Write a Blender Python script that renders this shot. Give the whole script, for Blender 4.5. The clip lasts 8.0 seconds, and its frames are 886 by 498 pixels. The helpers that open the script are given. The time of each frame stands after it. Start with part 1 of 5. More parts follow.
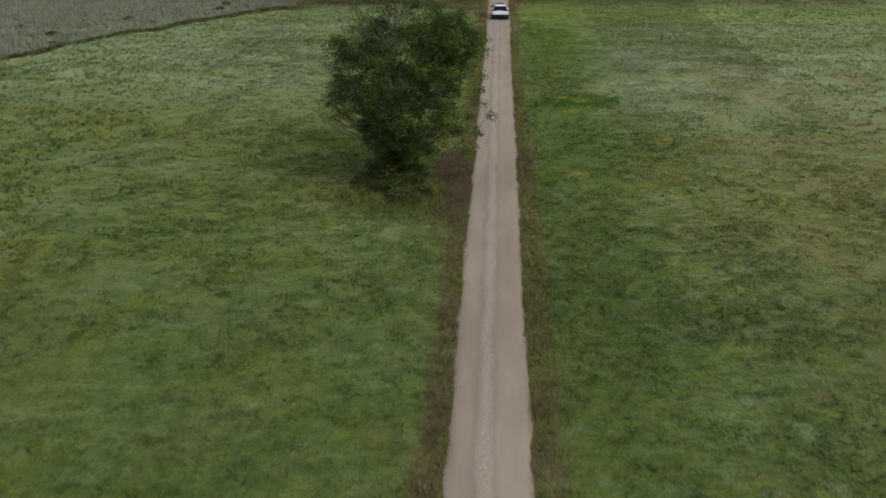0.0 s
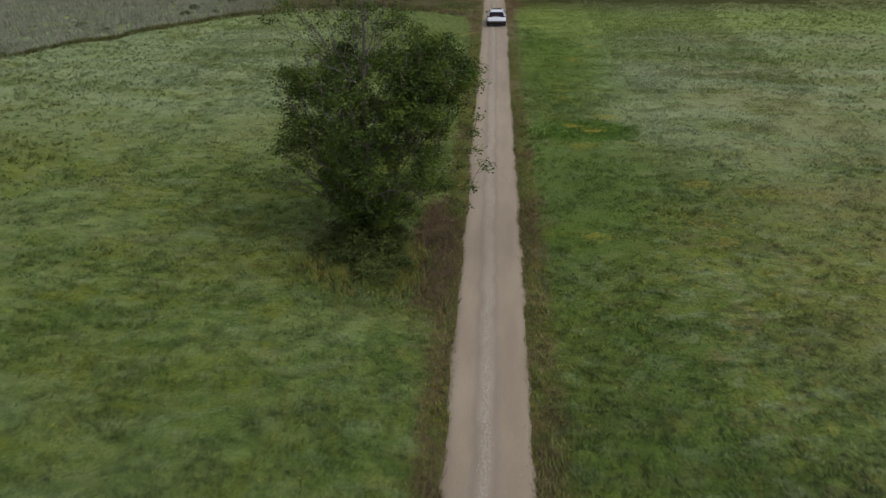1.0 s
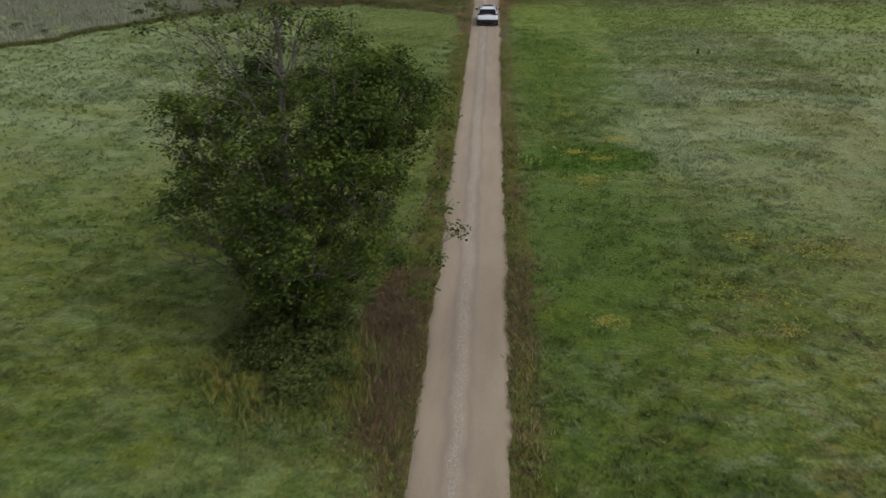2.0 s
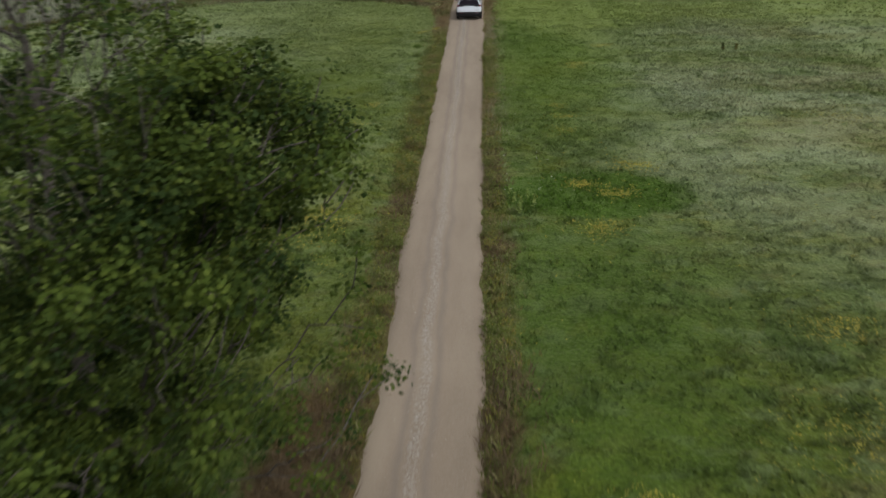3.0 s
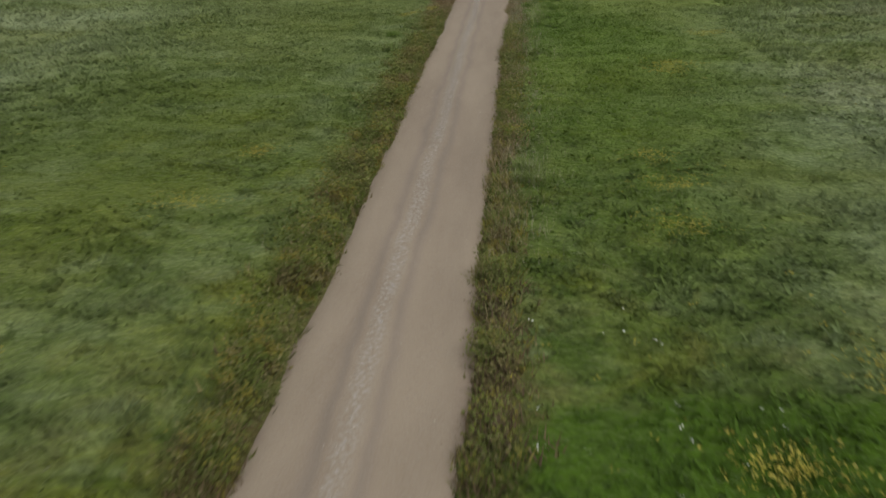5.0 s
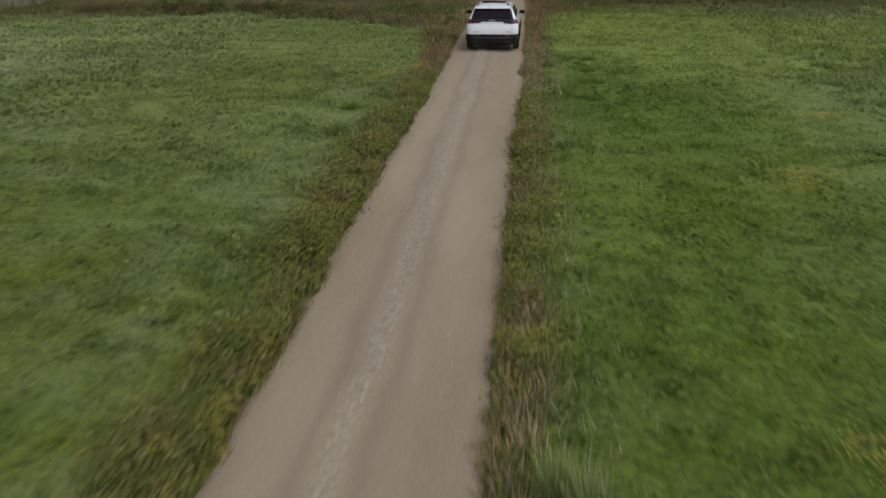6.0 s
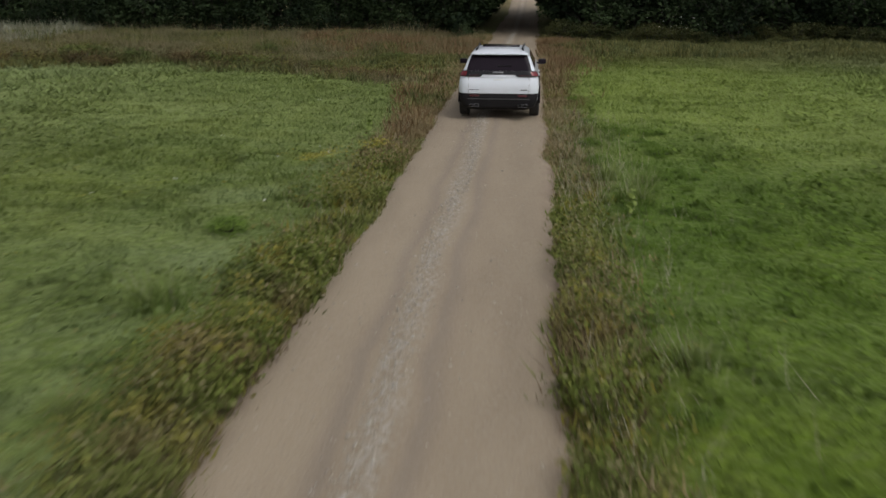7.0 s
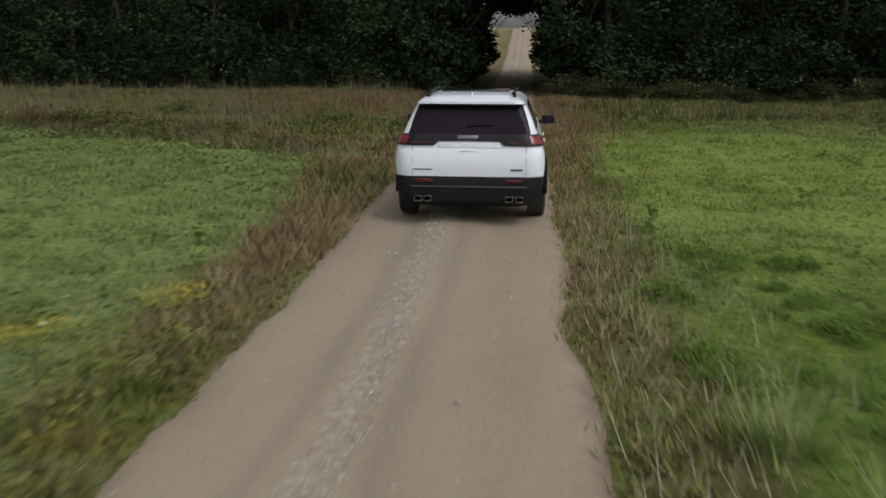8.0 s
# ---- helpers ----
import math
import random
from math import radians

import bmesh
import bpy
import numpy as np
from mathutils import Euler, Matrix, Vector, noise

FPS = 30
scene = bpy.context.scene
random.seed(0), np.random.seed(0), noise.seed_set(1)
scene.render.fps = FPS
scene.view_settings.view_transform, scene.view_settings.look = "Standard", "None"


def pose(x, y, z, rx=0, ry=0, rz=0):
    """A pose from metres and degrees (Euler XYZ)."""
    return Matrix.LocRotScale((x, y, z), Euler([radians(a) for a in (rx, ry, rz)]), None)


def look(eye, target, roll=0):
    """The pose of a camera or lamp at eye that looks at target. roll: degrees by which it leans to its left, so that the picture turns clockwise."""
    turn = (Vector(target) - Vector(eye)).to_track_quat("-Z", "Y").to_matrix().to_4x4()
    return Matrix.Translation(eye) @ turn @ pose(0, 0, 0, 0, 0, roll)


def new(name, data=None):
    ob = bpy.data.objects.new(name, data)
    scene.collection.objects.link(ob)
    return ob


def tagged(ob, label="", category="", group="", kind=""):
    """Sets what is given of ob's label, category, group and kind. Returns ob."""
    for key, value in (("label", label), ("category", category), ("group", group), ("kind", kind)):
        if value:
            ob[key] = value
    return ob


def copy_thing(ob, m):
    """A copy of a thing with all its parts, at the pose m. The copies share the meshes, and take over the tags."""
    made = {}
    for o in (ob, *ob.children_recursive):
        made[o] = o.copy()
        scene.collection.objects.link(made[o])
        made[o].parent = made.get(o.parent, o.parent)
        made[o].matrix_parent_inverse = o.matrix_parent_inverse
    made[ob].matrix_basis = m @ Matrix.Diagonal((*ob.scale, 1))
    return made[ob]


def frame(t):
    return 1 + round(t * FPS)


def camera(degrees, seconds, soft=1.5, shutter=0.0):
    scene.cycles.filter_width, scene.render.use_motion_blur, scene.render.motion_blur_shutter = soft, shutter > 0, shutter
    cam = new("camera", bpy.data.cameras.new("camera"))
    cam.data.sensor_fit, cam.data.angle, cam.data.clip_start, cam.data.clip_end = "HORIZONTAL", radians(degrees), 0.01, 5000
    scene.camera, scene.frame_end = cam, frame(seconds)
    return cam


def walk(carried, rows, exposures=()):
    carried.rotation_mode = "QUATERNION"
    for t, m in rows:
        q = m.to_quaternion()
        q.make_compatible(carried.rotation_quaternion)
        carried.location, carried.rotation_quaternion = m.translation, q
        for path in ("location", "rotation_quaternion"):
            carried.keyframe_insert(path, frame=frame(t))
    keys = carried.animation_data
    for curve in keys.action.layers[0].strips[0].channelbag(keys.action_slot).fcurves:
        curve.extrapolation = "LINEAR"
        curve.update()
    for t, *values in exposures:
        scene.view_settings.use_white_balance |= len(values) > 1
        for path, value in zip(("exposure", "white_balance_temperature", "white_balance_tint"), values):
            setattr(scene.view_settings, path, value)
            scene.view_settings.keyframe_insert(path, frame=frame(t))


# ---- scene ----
cam = camera(52.5, 8.0, 1.5, 0.3)
PATH = [
    (0, (3.725, -0.346, 18.144), (3.611, 1.488, 17.354), -0.3),
    (0.5, (3.52, 5.737, 17.965), (3.413, 7.57, 17.172), -0.3),
    (1, (3.532, 11.964, 17.495), (3.43, 13.795, 16.696), -0.2),
    (1.5, (3.79, 18.201, 16.802), (3.692, 20.028, 15.995), -0.3),
    (1.7, (4.105, 20.687, 16.566), (3.999, 22.512, 15.754), -0.4),
    (2.8, (4.91, 34.949, 13.43), (4.824, 36.782, 12.634), -0.9),
    (3, (5.171, 37.96, 13.09), (5.079, 39.786, 12.278), -1.2),
    (3.5, (5.485, 44.689, 11.408), (5.374, 46.514, 10.599), -1.4),
    (4, (5.665, 51.417, 9.828), (5.533, 53.242, 9.02), -1.4),
    (4.2, (5.656, 54.062, 9.358), (5.518, 55.885, 8.546), -1.5),
    (5.3, (5.92, 68.4, 6.66), (5.735, 70.22, 5.852), -1.4),
    (5.5, (5.742, 71.226, 6.299), (5.562, 73.056, 5.513), -0.7),
    (6, (5.505, 77.931, 5.5), (5.319, 79.79, 4.787), -0.5),
    (6.5, (5.164, 84.491, 4.708), (4.979, 86.372, 4.054), -0.0),
    (7, (4.748, 90.937, 3.688), (4.562, 92.84, 3.102), 0.0),
    (7.5, (4.65, 96.879, 3.056), (4.462, 98.803, 2.543), -0.0),
    (8, (4.671, 102.138, 2.471), (4.492, 104.08, 2.03), 0.1),
]
walk(cam, [(t, look(eye, target, roll)) for t, eye, target, roll in PATH], ((0.0, 0.17, 6050, 13), (1.5, 0.12, 6150, 12), (3.5, 0.10, 6250, 12), (5.5, 0.05, 6400, 11), (7.0, 0.06, 6400, 11), (8.0, 0.12, 6350, 11)))

# ---- light: overcast daylight ----
SUN_TURN, SUN_UP = 135.0, 50.0
world = bpy.data.worlds.new("overcast_sky")
scene.world = world
world.use_nodes = True
wn = world.node_tree
sky = wn.nodes.new("ShaderNodeTexSky")
sky.sky_type, sky.sun_disc = "NISHITA", False
sky.sun_elevation, sky.sun_rotation = radians(SUN_UP), radians(SUN_TURN)
sky.dust_density, sky.air_density = 4.0, 1.2
grey = wn.nodes.new("ShaderNodeHueSaturation")
grey.inputs["Saturation"].default_value = 0.15
wn.links.new(sky.outputs[0], grey.inputs["Color"])
wn.links.new(grey.outputs[0], wn.nodes["Background"].inputs[0])
wn.nodes["Background"].inputs[1].default_value = 0.13
sun = new("sun", bpy.data.lights.new("sun", "SUN"))
sun.data.energy, sun.data.angle, sun.data.color = 0.7, radians(25), (1.0, 0.96, 0.9)
away = Vector((math.sin(radians(SUN_TURN)) * math.cos(radians(SUN_UP)), math.cos(radians(SUN_TURN)) * math.cos(radians(SUN_UP)), math.sin(radians(SUN_UP))))
sun.matrix_world = look(away * 200, (0, 0, 0))


# ---- materials ----
class Nodes:
    """Builder for one material's node tree."""

    def __init__(self, name, rough=0.8, metal=0.0):
        self.mat = bpy.data.materials.new(name)
        self.mat.use_nodes = True
        self.t = self.mat.node_tree
        self.bsdf = self.t.nodes["Principled BSDF"]
        self.bsdf.inputs["Roughness"].default_value = rough
        self.bsdf.inputs["Metallic"].default_value = metal
        self.pos = self.t.nodes.new("ShaderNodeNewGeometry").outputs["Position"]

    def put(self, sock, value):
        if isinstance(value, bpy.types.NodeSocket):
            self.t.links.new(value, sock)
        elif isinstance(value, tuple) and len(value) == 3 and sock.type == "RGBA":
            sock.default_value = (*value, 1)
        else:
            sock.default_value = value

    def noise(self, scale, detail=3.0, stretch=None, rough=0.55):
        n = self.t.nodes.new("ShaderNodeTexNoise")
        n.inputs["Scale"].default_value, n.inputs["Detail"].default_value, n.inputs["Roughness"].default_value = scale, detail, rough
        src = self.pos
        if stretch:
            m = self.t.nodes.new("ShaderNodeMapping")
            m.inputs["Scale"].default_value = stretch
            m.inputs["Location"].default_value = (stretch[0] * 7, stretch[1] * 3, 1)
            self.t.links.new(src, m.inputs["Vector"])
            src = m.outputs[0]
        self.t.links.new(src, n.inputs["Vector"])
        return n.outputs["Fac"]

    def calc(self, op, a, b=0.0, clamp=False):
        n = self.t.nodes.new("ShaderNodeMath")
        n.operation, n.use_clamp = op, clamp
        self.put(n.inputs[0], a)
        self.put(n.inputs[1], b)
        return n.outputs[0]

    def ramp(self, fac, lo, hi, to_lo=0.0, to_hi=1.0):
        n = self.t.nodes.new("ShaderNodeMapRange")
        n.interpolation_type = "SMOOTHSTEP"
        for i, v in enumerate((fac, lo, hi, to_lo, to_hi)):
            self.put(n.inputs[i], v)
        return n.outputs[0]

    def mix(self, fac, a, b, mode="MIX"):
        n = self.t.nodes.new("ShaderNodeMix")
        n.data_type, n.blend_type = "RGBA", mode
        self.put(n.inputs["Factor"], fac)
        self.put(n.inputs["A"], a)
        self.put(n.inputs["B"], b)
        return n.outputs["Result"]

    def xyz(self):
        n = self.t.nodes.new("ShaderNodeSeparateXYZ")
        self.t.links.new(self.pos, n.inputs[0])
        return n.outputs

    def island(self):
        return self.t.nodes.new("ShaderNodeNewGeometry").outputs["Random Per Island"]

    def each(self):
        return self.t.nodes.new("ShaderNodeObjectInfo").outputs["Random"]

    def bump(self, height, strength, distance):
        n = self.t.nodes.new("ShaderNodeBump")
        n.inputs["Strength"].default_value, n.inputs["Distance"].default_value = strength, distance
        self.t.links.new(height, n.inputs["Height"])
        self.t.links.new(n.outputs[0], self.bsdf.inputs["Normal"])

    def colour(self, c):
        self.put(self.bsdf.inputs["Base Color"], c)
        return self.mat

    def thin(self, c, share):
        """Leaves let some light through."""
        self.colour(c)
        tr = self.t.nodes.new("ShaderNodeBsdfTranslucent")
        mx = self.t.nodes.new("ShaderNodeMixShader")
        self.put(tr.inputs["Color"], c)
        mx.inputs[0].default_value = share
        self.t.links.new(self.bsdf.outputs[0], mx.inputs[1])
        self.t.links.new(tr.outputs[0], mx.inputs[2])
        self.t.links.new(mx.outputs[0], self.t.nodes["Material Output"].inputs["Surface"])
        return self.mat


ROAD_L, ROAD_R, ROAD_MID = 2.2, 5.15, 3.67


def spot(n, x, y, rx, ry, soft=0.35):
    """1 inside an uneven ellipse on the ground, 0 outside."""
    s = n.xyz()
    a = n.calc("POWER", n.calc("DIVIDE", n.calc("SUBTRACT", s[0], x), rx), 2.0)
    b = n.calc("POWER", n.calc("DIVIDE", n.calc("SUBTRACT", s[1], y), ry), 2.0)
    d = n.calc("ADD", n.calc("ADD", a, b), n.calc("MULTIPLY", n.calc("SUBTRACT", n.noise(0.9), 0.5), 1.2))
    return n.ramp(d, 1.0 - soft, 1.0 + soft, 1.0, 0.0)


def field_colour(n):
    """The meadow's colour by place: green, grey-green seed heads, dry and lush patches, with far haze and tussock shade
    painted in.
    """
    s = n.xyz()
    c = n.mix(n.ramp(n.noise(0.55, 4), 0.35, 0.66), (0.060, 0.098, 0.013), (0.118, 0.158, 0.028))
    c = n.mix(n.ramp(n.noise(0.13, 5, (0.8, 1.3, 1)), 0.44, 0.66, 0, 0.45), c, (0.170, 0.212, 0.092))
    c = n.mix(n.ramp(n.noise(0.10, 4, (1.2, 0.9, 1)), 0.46, 0.64, 0, 0.7), c, (0.148, 0.152, 0.022))
    c = n.mix(n.ramp(n.noise(1.9, 3), 0.54, 0.72, 0, 0.4), c, (0.195, 0.225, 0.098))
    c = n.mix(n.ramp(n.noise(1.15, 3, (0.8, 1.3, 1)), 0.40, 0.60), n.mix(0.40, c, (0.038, 0.068, 0.009)), n.mix(0.22, c, (0.185, 0.225, 0.075)))
    c = n.mix(n.ramp(n.noise(0.50, 5, (0.6, 1.6, 1)), 0.55, 0.67, 0, 0.35), c, (0.205, 0.248, 0.128))
    c = n.mix(n.ramp(n.noise(0.42, 3, (0.9, 1.2, 1)), 0.53, 0.66, 0, 0.55), c, (0.140, 0.158, 0.014))
    near = n.calc("MULTIPLY", n.ramp(s[1], 62.0, 88.0, 1.0, 0.3), n.ramp(s[0], -4.0, 8.0, 0.35, 1.0))
    c = n.mix(n.calc("MULTIPLY", near, n.ramp(n.noise(0.85, 5, (0.8, 1.2, 1)), 0.53, 0.62, 0, 0.6)), c, (0.195, 0.230, 0.128))
    c = n.mix(n.calc("MULTIPLY", near, n.ramp(n.noise(0.6, 5, (0.9, 1.3, 1.3)), 0.55, 0.64, 0, 0.6)), c, (0.138, 0.112, 0.048))
    c = n.mix(n.calc("MULTIPLY", near, n.ramp(n.noise(1.0, 4, (1.3, 0.8, 1)), 0.57, 0.64, 0, 0.6)), c, (0.185, 0.175, 0.036))
    # scattered dark spots paint the shade between grass tussocks into the colour
    tussock_shade = n.calc("MULTIPLY", n.ramp(n.noise(1.5, 4, (0.7, 1.4, 1)), 0.37, 0.47, 0.6, 0.0), near)
    c = n.mix(tussock_shade, c, (0.036, 0.058, 0.010))
    # far sides paled: grey-green growth, with distance haze mixed into the colour
    east = n.calc("MULTIPLY", n.ramp(n.calc("ADD", s[0], n.calc("MULTIPLY", n.noise(0.3), 5.0)), 10.5, 19.0), n.ramp(s[1], 52.0, 86.0))
    east = n.calc("MULTIPLY", east, n.ramp(s[1], 98.0, 116.0, 1.0, 0.5))
    west = n.calc("MULTIPLY", n.ramp(s[0], -3.0, -15.0), n.ramp(s[1], 60.0, 88.0, 0.0, 0.75))
    pale = n.calc("MULTIPLY", n.calc("MAXIMUM", east, west), n.ramp(n.noise(0.22, 5, (0.7, 1.5, 1)), 0.34, 0.6, 0.25, 0.9))
    c = n.mix(pale, c, (0.262, 0.308, 0.185))
    dry = n.calc("MULTIPLY", n.ramp(s[0], 11.0, 24.0), n.ramp(n.noise(0.2, 4, (0.5, 1.6, 1)), 0.38, 0.62, 0.05, 0.5))
    dry = n.calc("MULTIPLY", dry, n.ramp(s[1], 96.0, 118.0, 1.0, 0.2))
    c = n.mix(dry, c, (0.190, 0.165, 0.070))
    c = n.mix(n.calc("MULTIPLY", spot(n, 8.6, 44.0, 3.0, 26.0, 0.9), 0.5), c, (0.054, 0.090, 0.012))
    c = n.mix(n.calc("MULTIPLY", spot(n, 9.0, 62.0, 4.2, 9.0, 0.9), 0.48), c, (0.058, 0.106, 0.012))
    c = n.mix(n.calc("MULTIPLY", spot(n, -5.0, 62.5, 6.5, 6.0, 0.9), 0.45), c, (0.068, 0.098, 0.013))
    c = n.mix(n.calc("MULTIPLY", spot(n, 12.0, 61.0, 6.5, 9.0, 0.9), 0.4), c, (0.060, 0.100, 0.013))
    c = n.mix(n.calc("MULTIPLY", spot(n, 9.1, 73.0, 4.6, 2.9), 0.95), c, (0.052, 0.104, 0.006))
    c = n.mix(n.calc("MULTIPLY", spot(n, 9.6, 87.0, 5.2, 9.0, 0.9), 0.42), c, (0.070, 0.122, 0.010))
    c = n.mix(n.calc("MULTIPLY", spot(n, -5.5, 93.0, 7.0, 15.0, 0.9), 0.45), c, (0.104, 0.148, 0.018))
    strip = n.calc("MULTIPLY", n.calc("MULTIPLY", n.ramp(s[0], -1.6, -0.3), n.ramp(s[0], 0.4, 1.3, 1.0, 0.0)), n.calc("MULTIPLY", n.ramp(s[1], 82.0, 90.0), n.ramp(s[1], 108.0, 120.0, 1.0, 0.0)))
    c = n.mix(n.calc("MULTIPLY", strip, n.ramp(n.noise(0.6, 4), 0.44, 0.62, 0.0, 0.42)), c, (0.225, 0.275, 0.150))
    c = n.mix(n.calc("MULTIPLY", spot(n, 11.5, 117.0, 7.5, 15.0, 0.9), 0.62), c, (0.135, 0.190, 0.030))
    c = n.mix(n.calc("MULTIPLY", spot(n, -6.0, 116.0, 9.0, 13.0, 0.9), 0.45), c, (0.150, 0.190, 0.055))
    mid = n.calc("MULTIPLY", n.ramp(s[1], 73.0, 81.0), n.ramp(s[1], 98.0, 108.0, 1.0, 0.25))
    c = n.mix(n.calc("MULTIPLY", mid, n.ramp(n.noise(0.62, 5, (0.7, 1.3, 1.1)), 0.54, 0.62, 0, 0.4)), c, n.mix(n.ramp(s[0], 2.0, 7.0), (0.195, 0.240, 0.118), (0.128, 0.178, 0.042)))
    c = n.mix(n.calc("MULTIPLY", mid, n.ramp(n.noise(0.70, 5, (1.2, 0.8, 1.2)), 0.38, 0.46, 0.5, 0.0)), c, (0.058, 0.090, 0.011))
    c = n.mix(n.calc("MULTIPLY", n.ramp(s[1], 91.0, 101.0, 0.0, 0.34), n.ramp(s[1], 102.0, 107.0, 1.0, 0.1)), c, n.mix(n.ramp(s[0], 2.0, 7.0), (0.165, 0.210, 0.082), (0.110, 0.168, 0.020)))
    c = n.mix(n.calc("MULTIPLY", spot(n, 9.5, 97.0, 4.5, 9.0, 0.9), 0.45), c, (0.088, 0.150, 0.012))
    c = n.mix(n.calc("MULTIPLY", n.ramp(s[1], 108.0, 116.0, 0.0, 0.55), n.ramp(s[1], 124.0, 130.0, 1.0, 0.0)), c, n.mix(n.ramp(s[0], 2.0, 8.0), (0.170, 0.215, 0.068), (0.190, 0.245, 0.058)))
    c = n.mix(n.calc("MULTIPLY", spot(n, 7.0, 107.5, 1.9, 5.5, 0.9), 0.6), c, (0.068, 0.118, 0.014))
    c = n.mix(n.calc("MULTIPLY", spot(n, 8.8, 103.5, 3.2, 5.0, 0.9), 0.45), c, (0.062, 0.114, 0.010))
    c = n.mix(n.calc("MULTIPLY", spot(n, -7.0, 87.5, 7.0, 8.0, 0.9), 0.45), c, (0.072, 0.106, 0.014))
    # near end darkened in colour, for the steeper view down into the grass
    c = n.mix(n.ramp(s[1], 30.0, 50.0, 0.4, 0.0), c, (0.060, 0.094, 0.022))
    c = n.mix(n.calc("MULTIPLY", n.ramp(s[1], 124.0, 134.0), 0.7), c, (0.088, 0.088, 0.026))
    c = n.mix(n.calc("MULTIPLY", spot(n, 1.1, 52.0, 1.4, 6.0), 0.85), c, (0.118, 0.066, 0.032))
    c = n.mix(n.calc("MULTIPLY", n.ramp(s[1], 180.0, 190.0), 0.85), c, (0.20, 0.155, 0.095))
    side = n.calc("ABSOLUTE", n.calc("SUBTRACT", s[0], ROAD_MID))
    edge = n.calc("ADD", side, n.calc("MULTIPLY", n.calc("SUBTRACT", n.noise(0.5), 0.5), 1.6))
    edge = n.calc("SUBTRACT", edge, n.calc("ADD", n.ramp(s[1], 102.0, 110.0, 0.0, 0.45), n.ramp(s[1], 66.0, 82.0, 0.35, 0.0)))
    verge = n.calc("MULTIPLY", n.ramp(edge, 1.7, 2.5, 1.0, 0.0), n.ramp(n.noise(0.35, 4), 0.40, 0.62, 0.35, 0.9))
    return n.mix(verge, c, (0.105, 0.078, 0.034))


def ground_material():
    n = Nodes("meadow_soil_and_sward", 0.95)
    n.bsdf.inputs["Sheen Weight"].default_value = 0.2
    n.bsdf.inputs["Sheen Roughness"].default_value = 0.3
    n.bsdf.inputs["Sheen Tint"].default_value = (0.76, 0.83, 0.46, 1)
    n.bsdf.inputs["Specular IOR Level"].default_value = 0.1
    # low end of this multiplier paints the shade between blades into the ground
    c = n.mix(n.ramp(n.noise(9, 4), 0.3, 0.7), (0.62, 0.64, 0.54), (1.10, 1.10, 1.0))
    n.bump(n.noise(7, 5), 0.8, 0.12)
    return n.colour(n.mix(1.0, field_colour(n), c, "MULTIPLY"))


def grass_material():
    n = Nodes("meadow_grass", 0.7)
    n.bsdf.inputs["Sheen Weight"].default_value = 0.14
    n.bsdf.inputs["Sheen Tint"].default_value = (0.76, 0.83, 0.46, 1)
    n.bsdf.inputs["Specular IOR Level"].default_value = 0.2
    v = n.ramp(n.island(), 0, 1, 0.84, 1.36)
    k = n.t.nodes.new("ShaderNodeCombineColor")
    for i in range(3):
        n.t.links.new(v, k.inputs[i])
    c = n.mix(1.0, field_colour(n), k.outputs[0], "MULTIPLY")
    return n.thin(c, 0.42)


def blade_material(name, low, high, rare):
    n = Nodes(name, 0.75)
    r = n.island()
    c = n.mix(n.ramp(n.noise(0.8, 3), 0.35, 0.65), low, high)
    c = n.mix(n.ramp(r, 0.55, 1.0, 0, 0.8), c, rare)
    return n.thin(c, 0.25)


def verge_material(name, share):
    """Mixed growth of the track's edges: clumps of dark olive, green, dull brown and yellow, with pale stems."""
    n = Nodes(name, 0.8)
    n.bsdf.inputs["Specular IOR Level"].default_value = 0.15
    c = n.mix(n.ramp(n.noise(1.9, 3), 0.40, 0.60), (0.086, 0.112, 0.022), (0.138, 0.168, 0.034))
    c = n.mix(n.ramp(n.noise(1.3, 3, (1.1, 0.9, 1)), 0.54, 0.64, 0, 0.8), c, (0.165, 0.125, 0.056))
    c = n.mix(n.ramp(n.noise(2.1, 3, (0.9, 1.2, 1)), 0.51, 0.63, 0, 0.85), c, (0.225, 0.195, 0.036))
    c = n.mix(n.ramp(n.noise(0.5, 3, (1.0, 0.6, 1)), 0.50, 0.64, 0, 0.4), c, (0.160, 0.168, 0.055))
    c = n.mix(n.ramp(n.island(), 0.78, 1.0, 0, 0.65), c, (0.270, 0.230, 0.135))
    return n.thin(c, share)


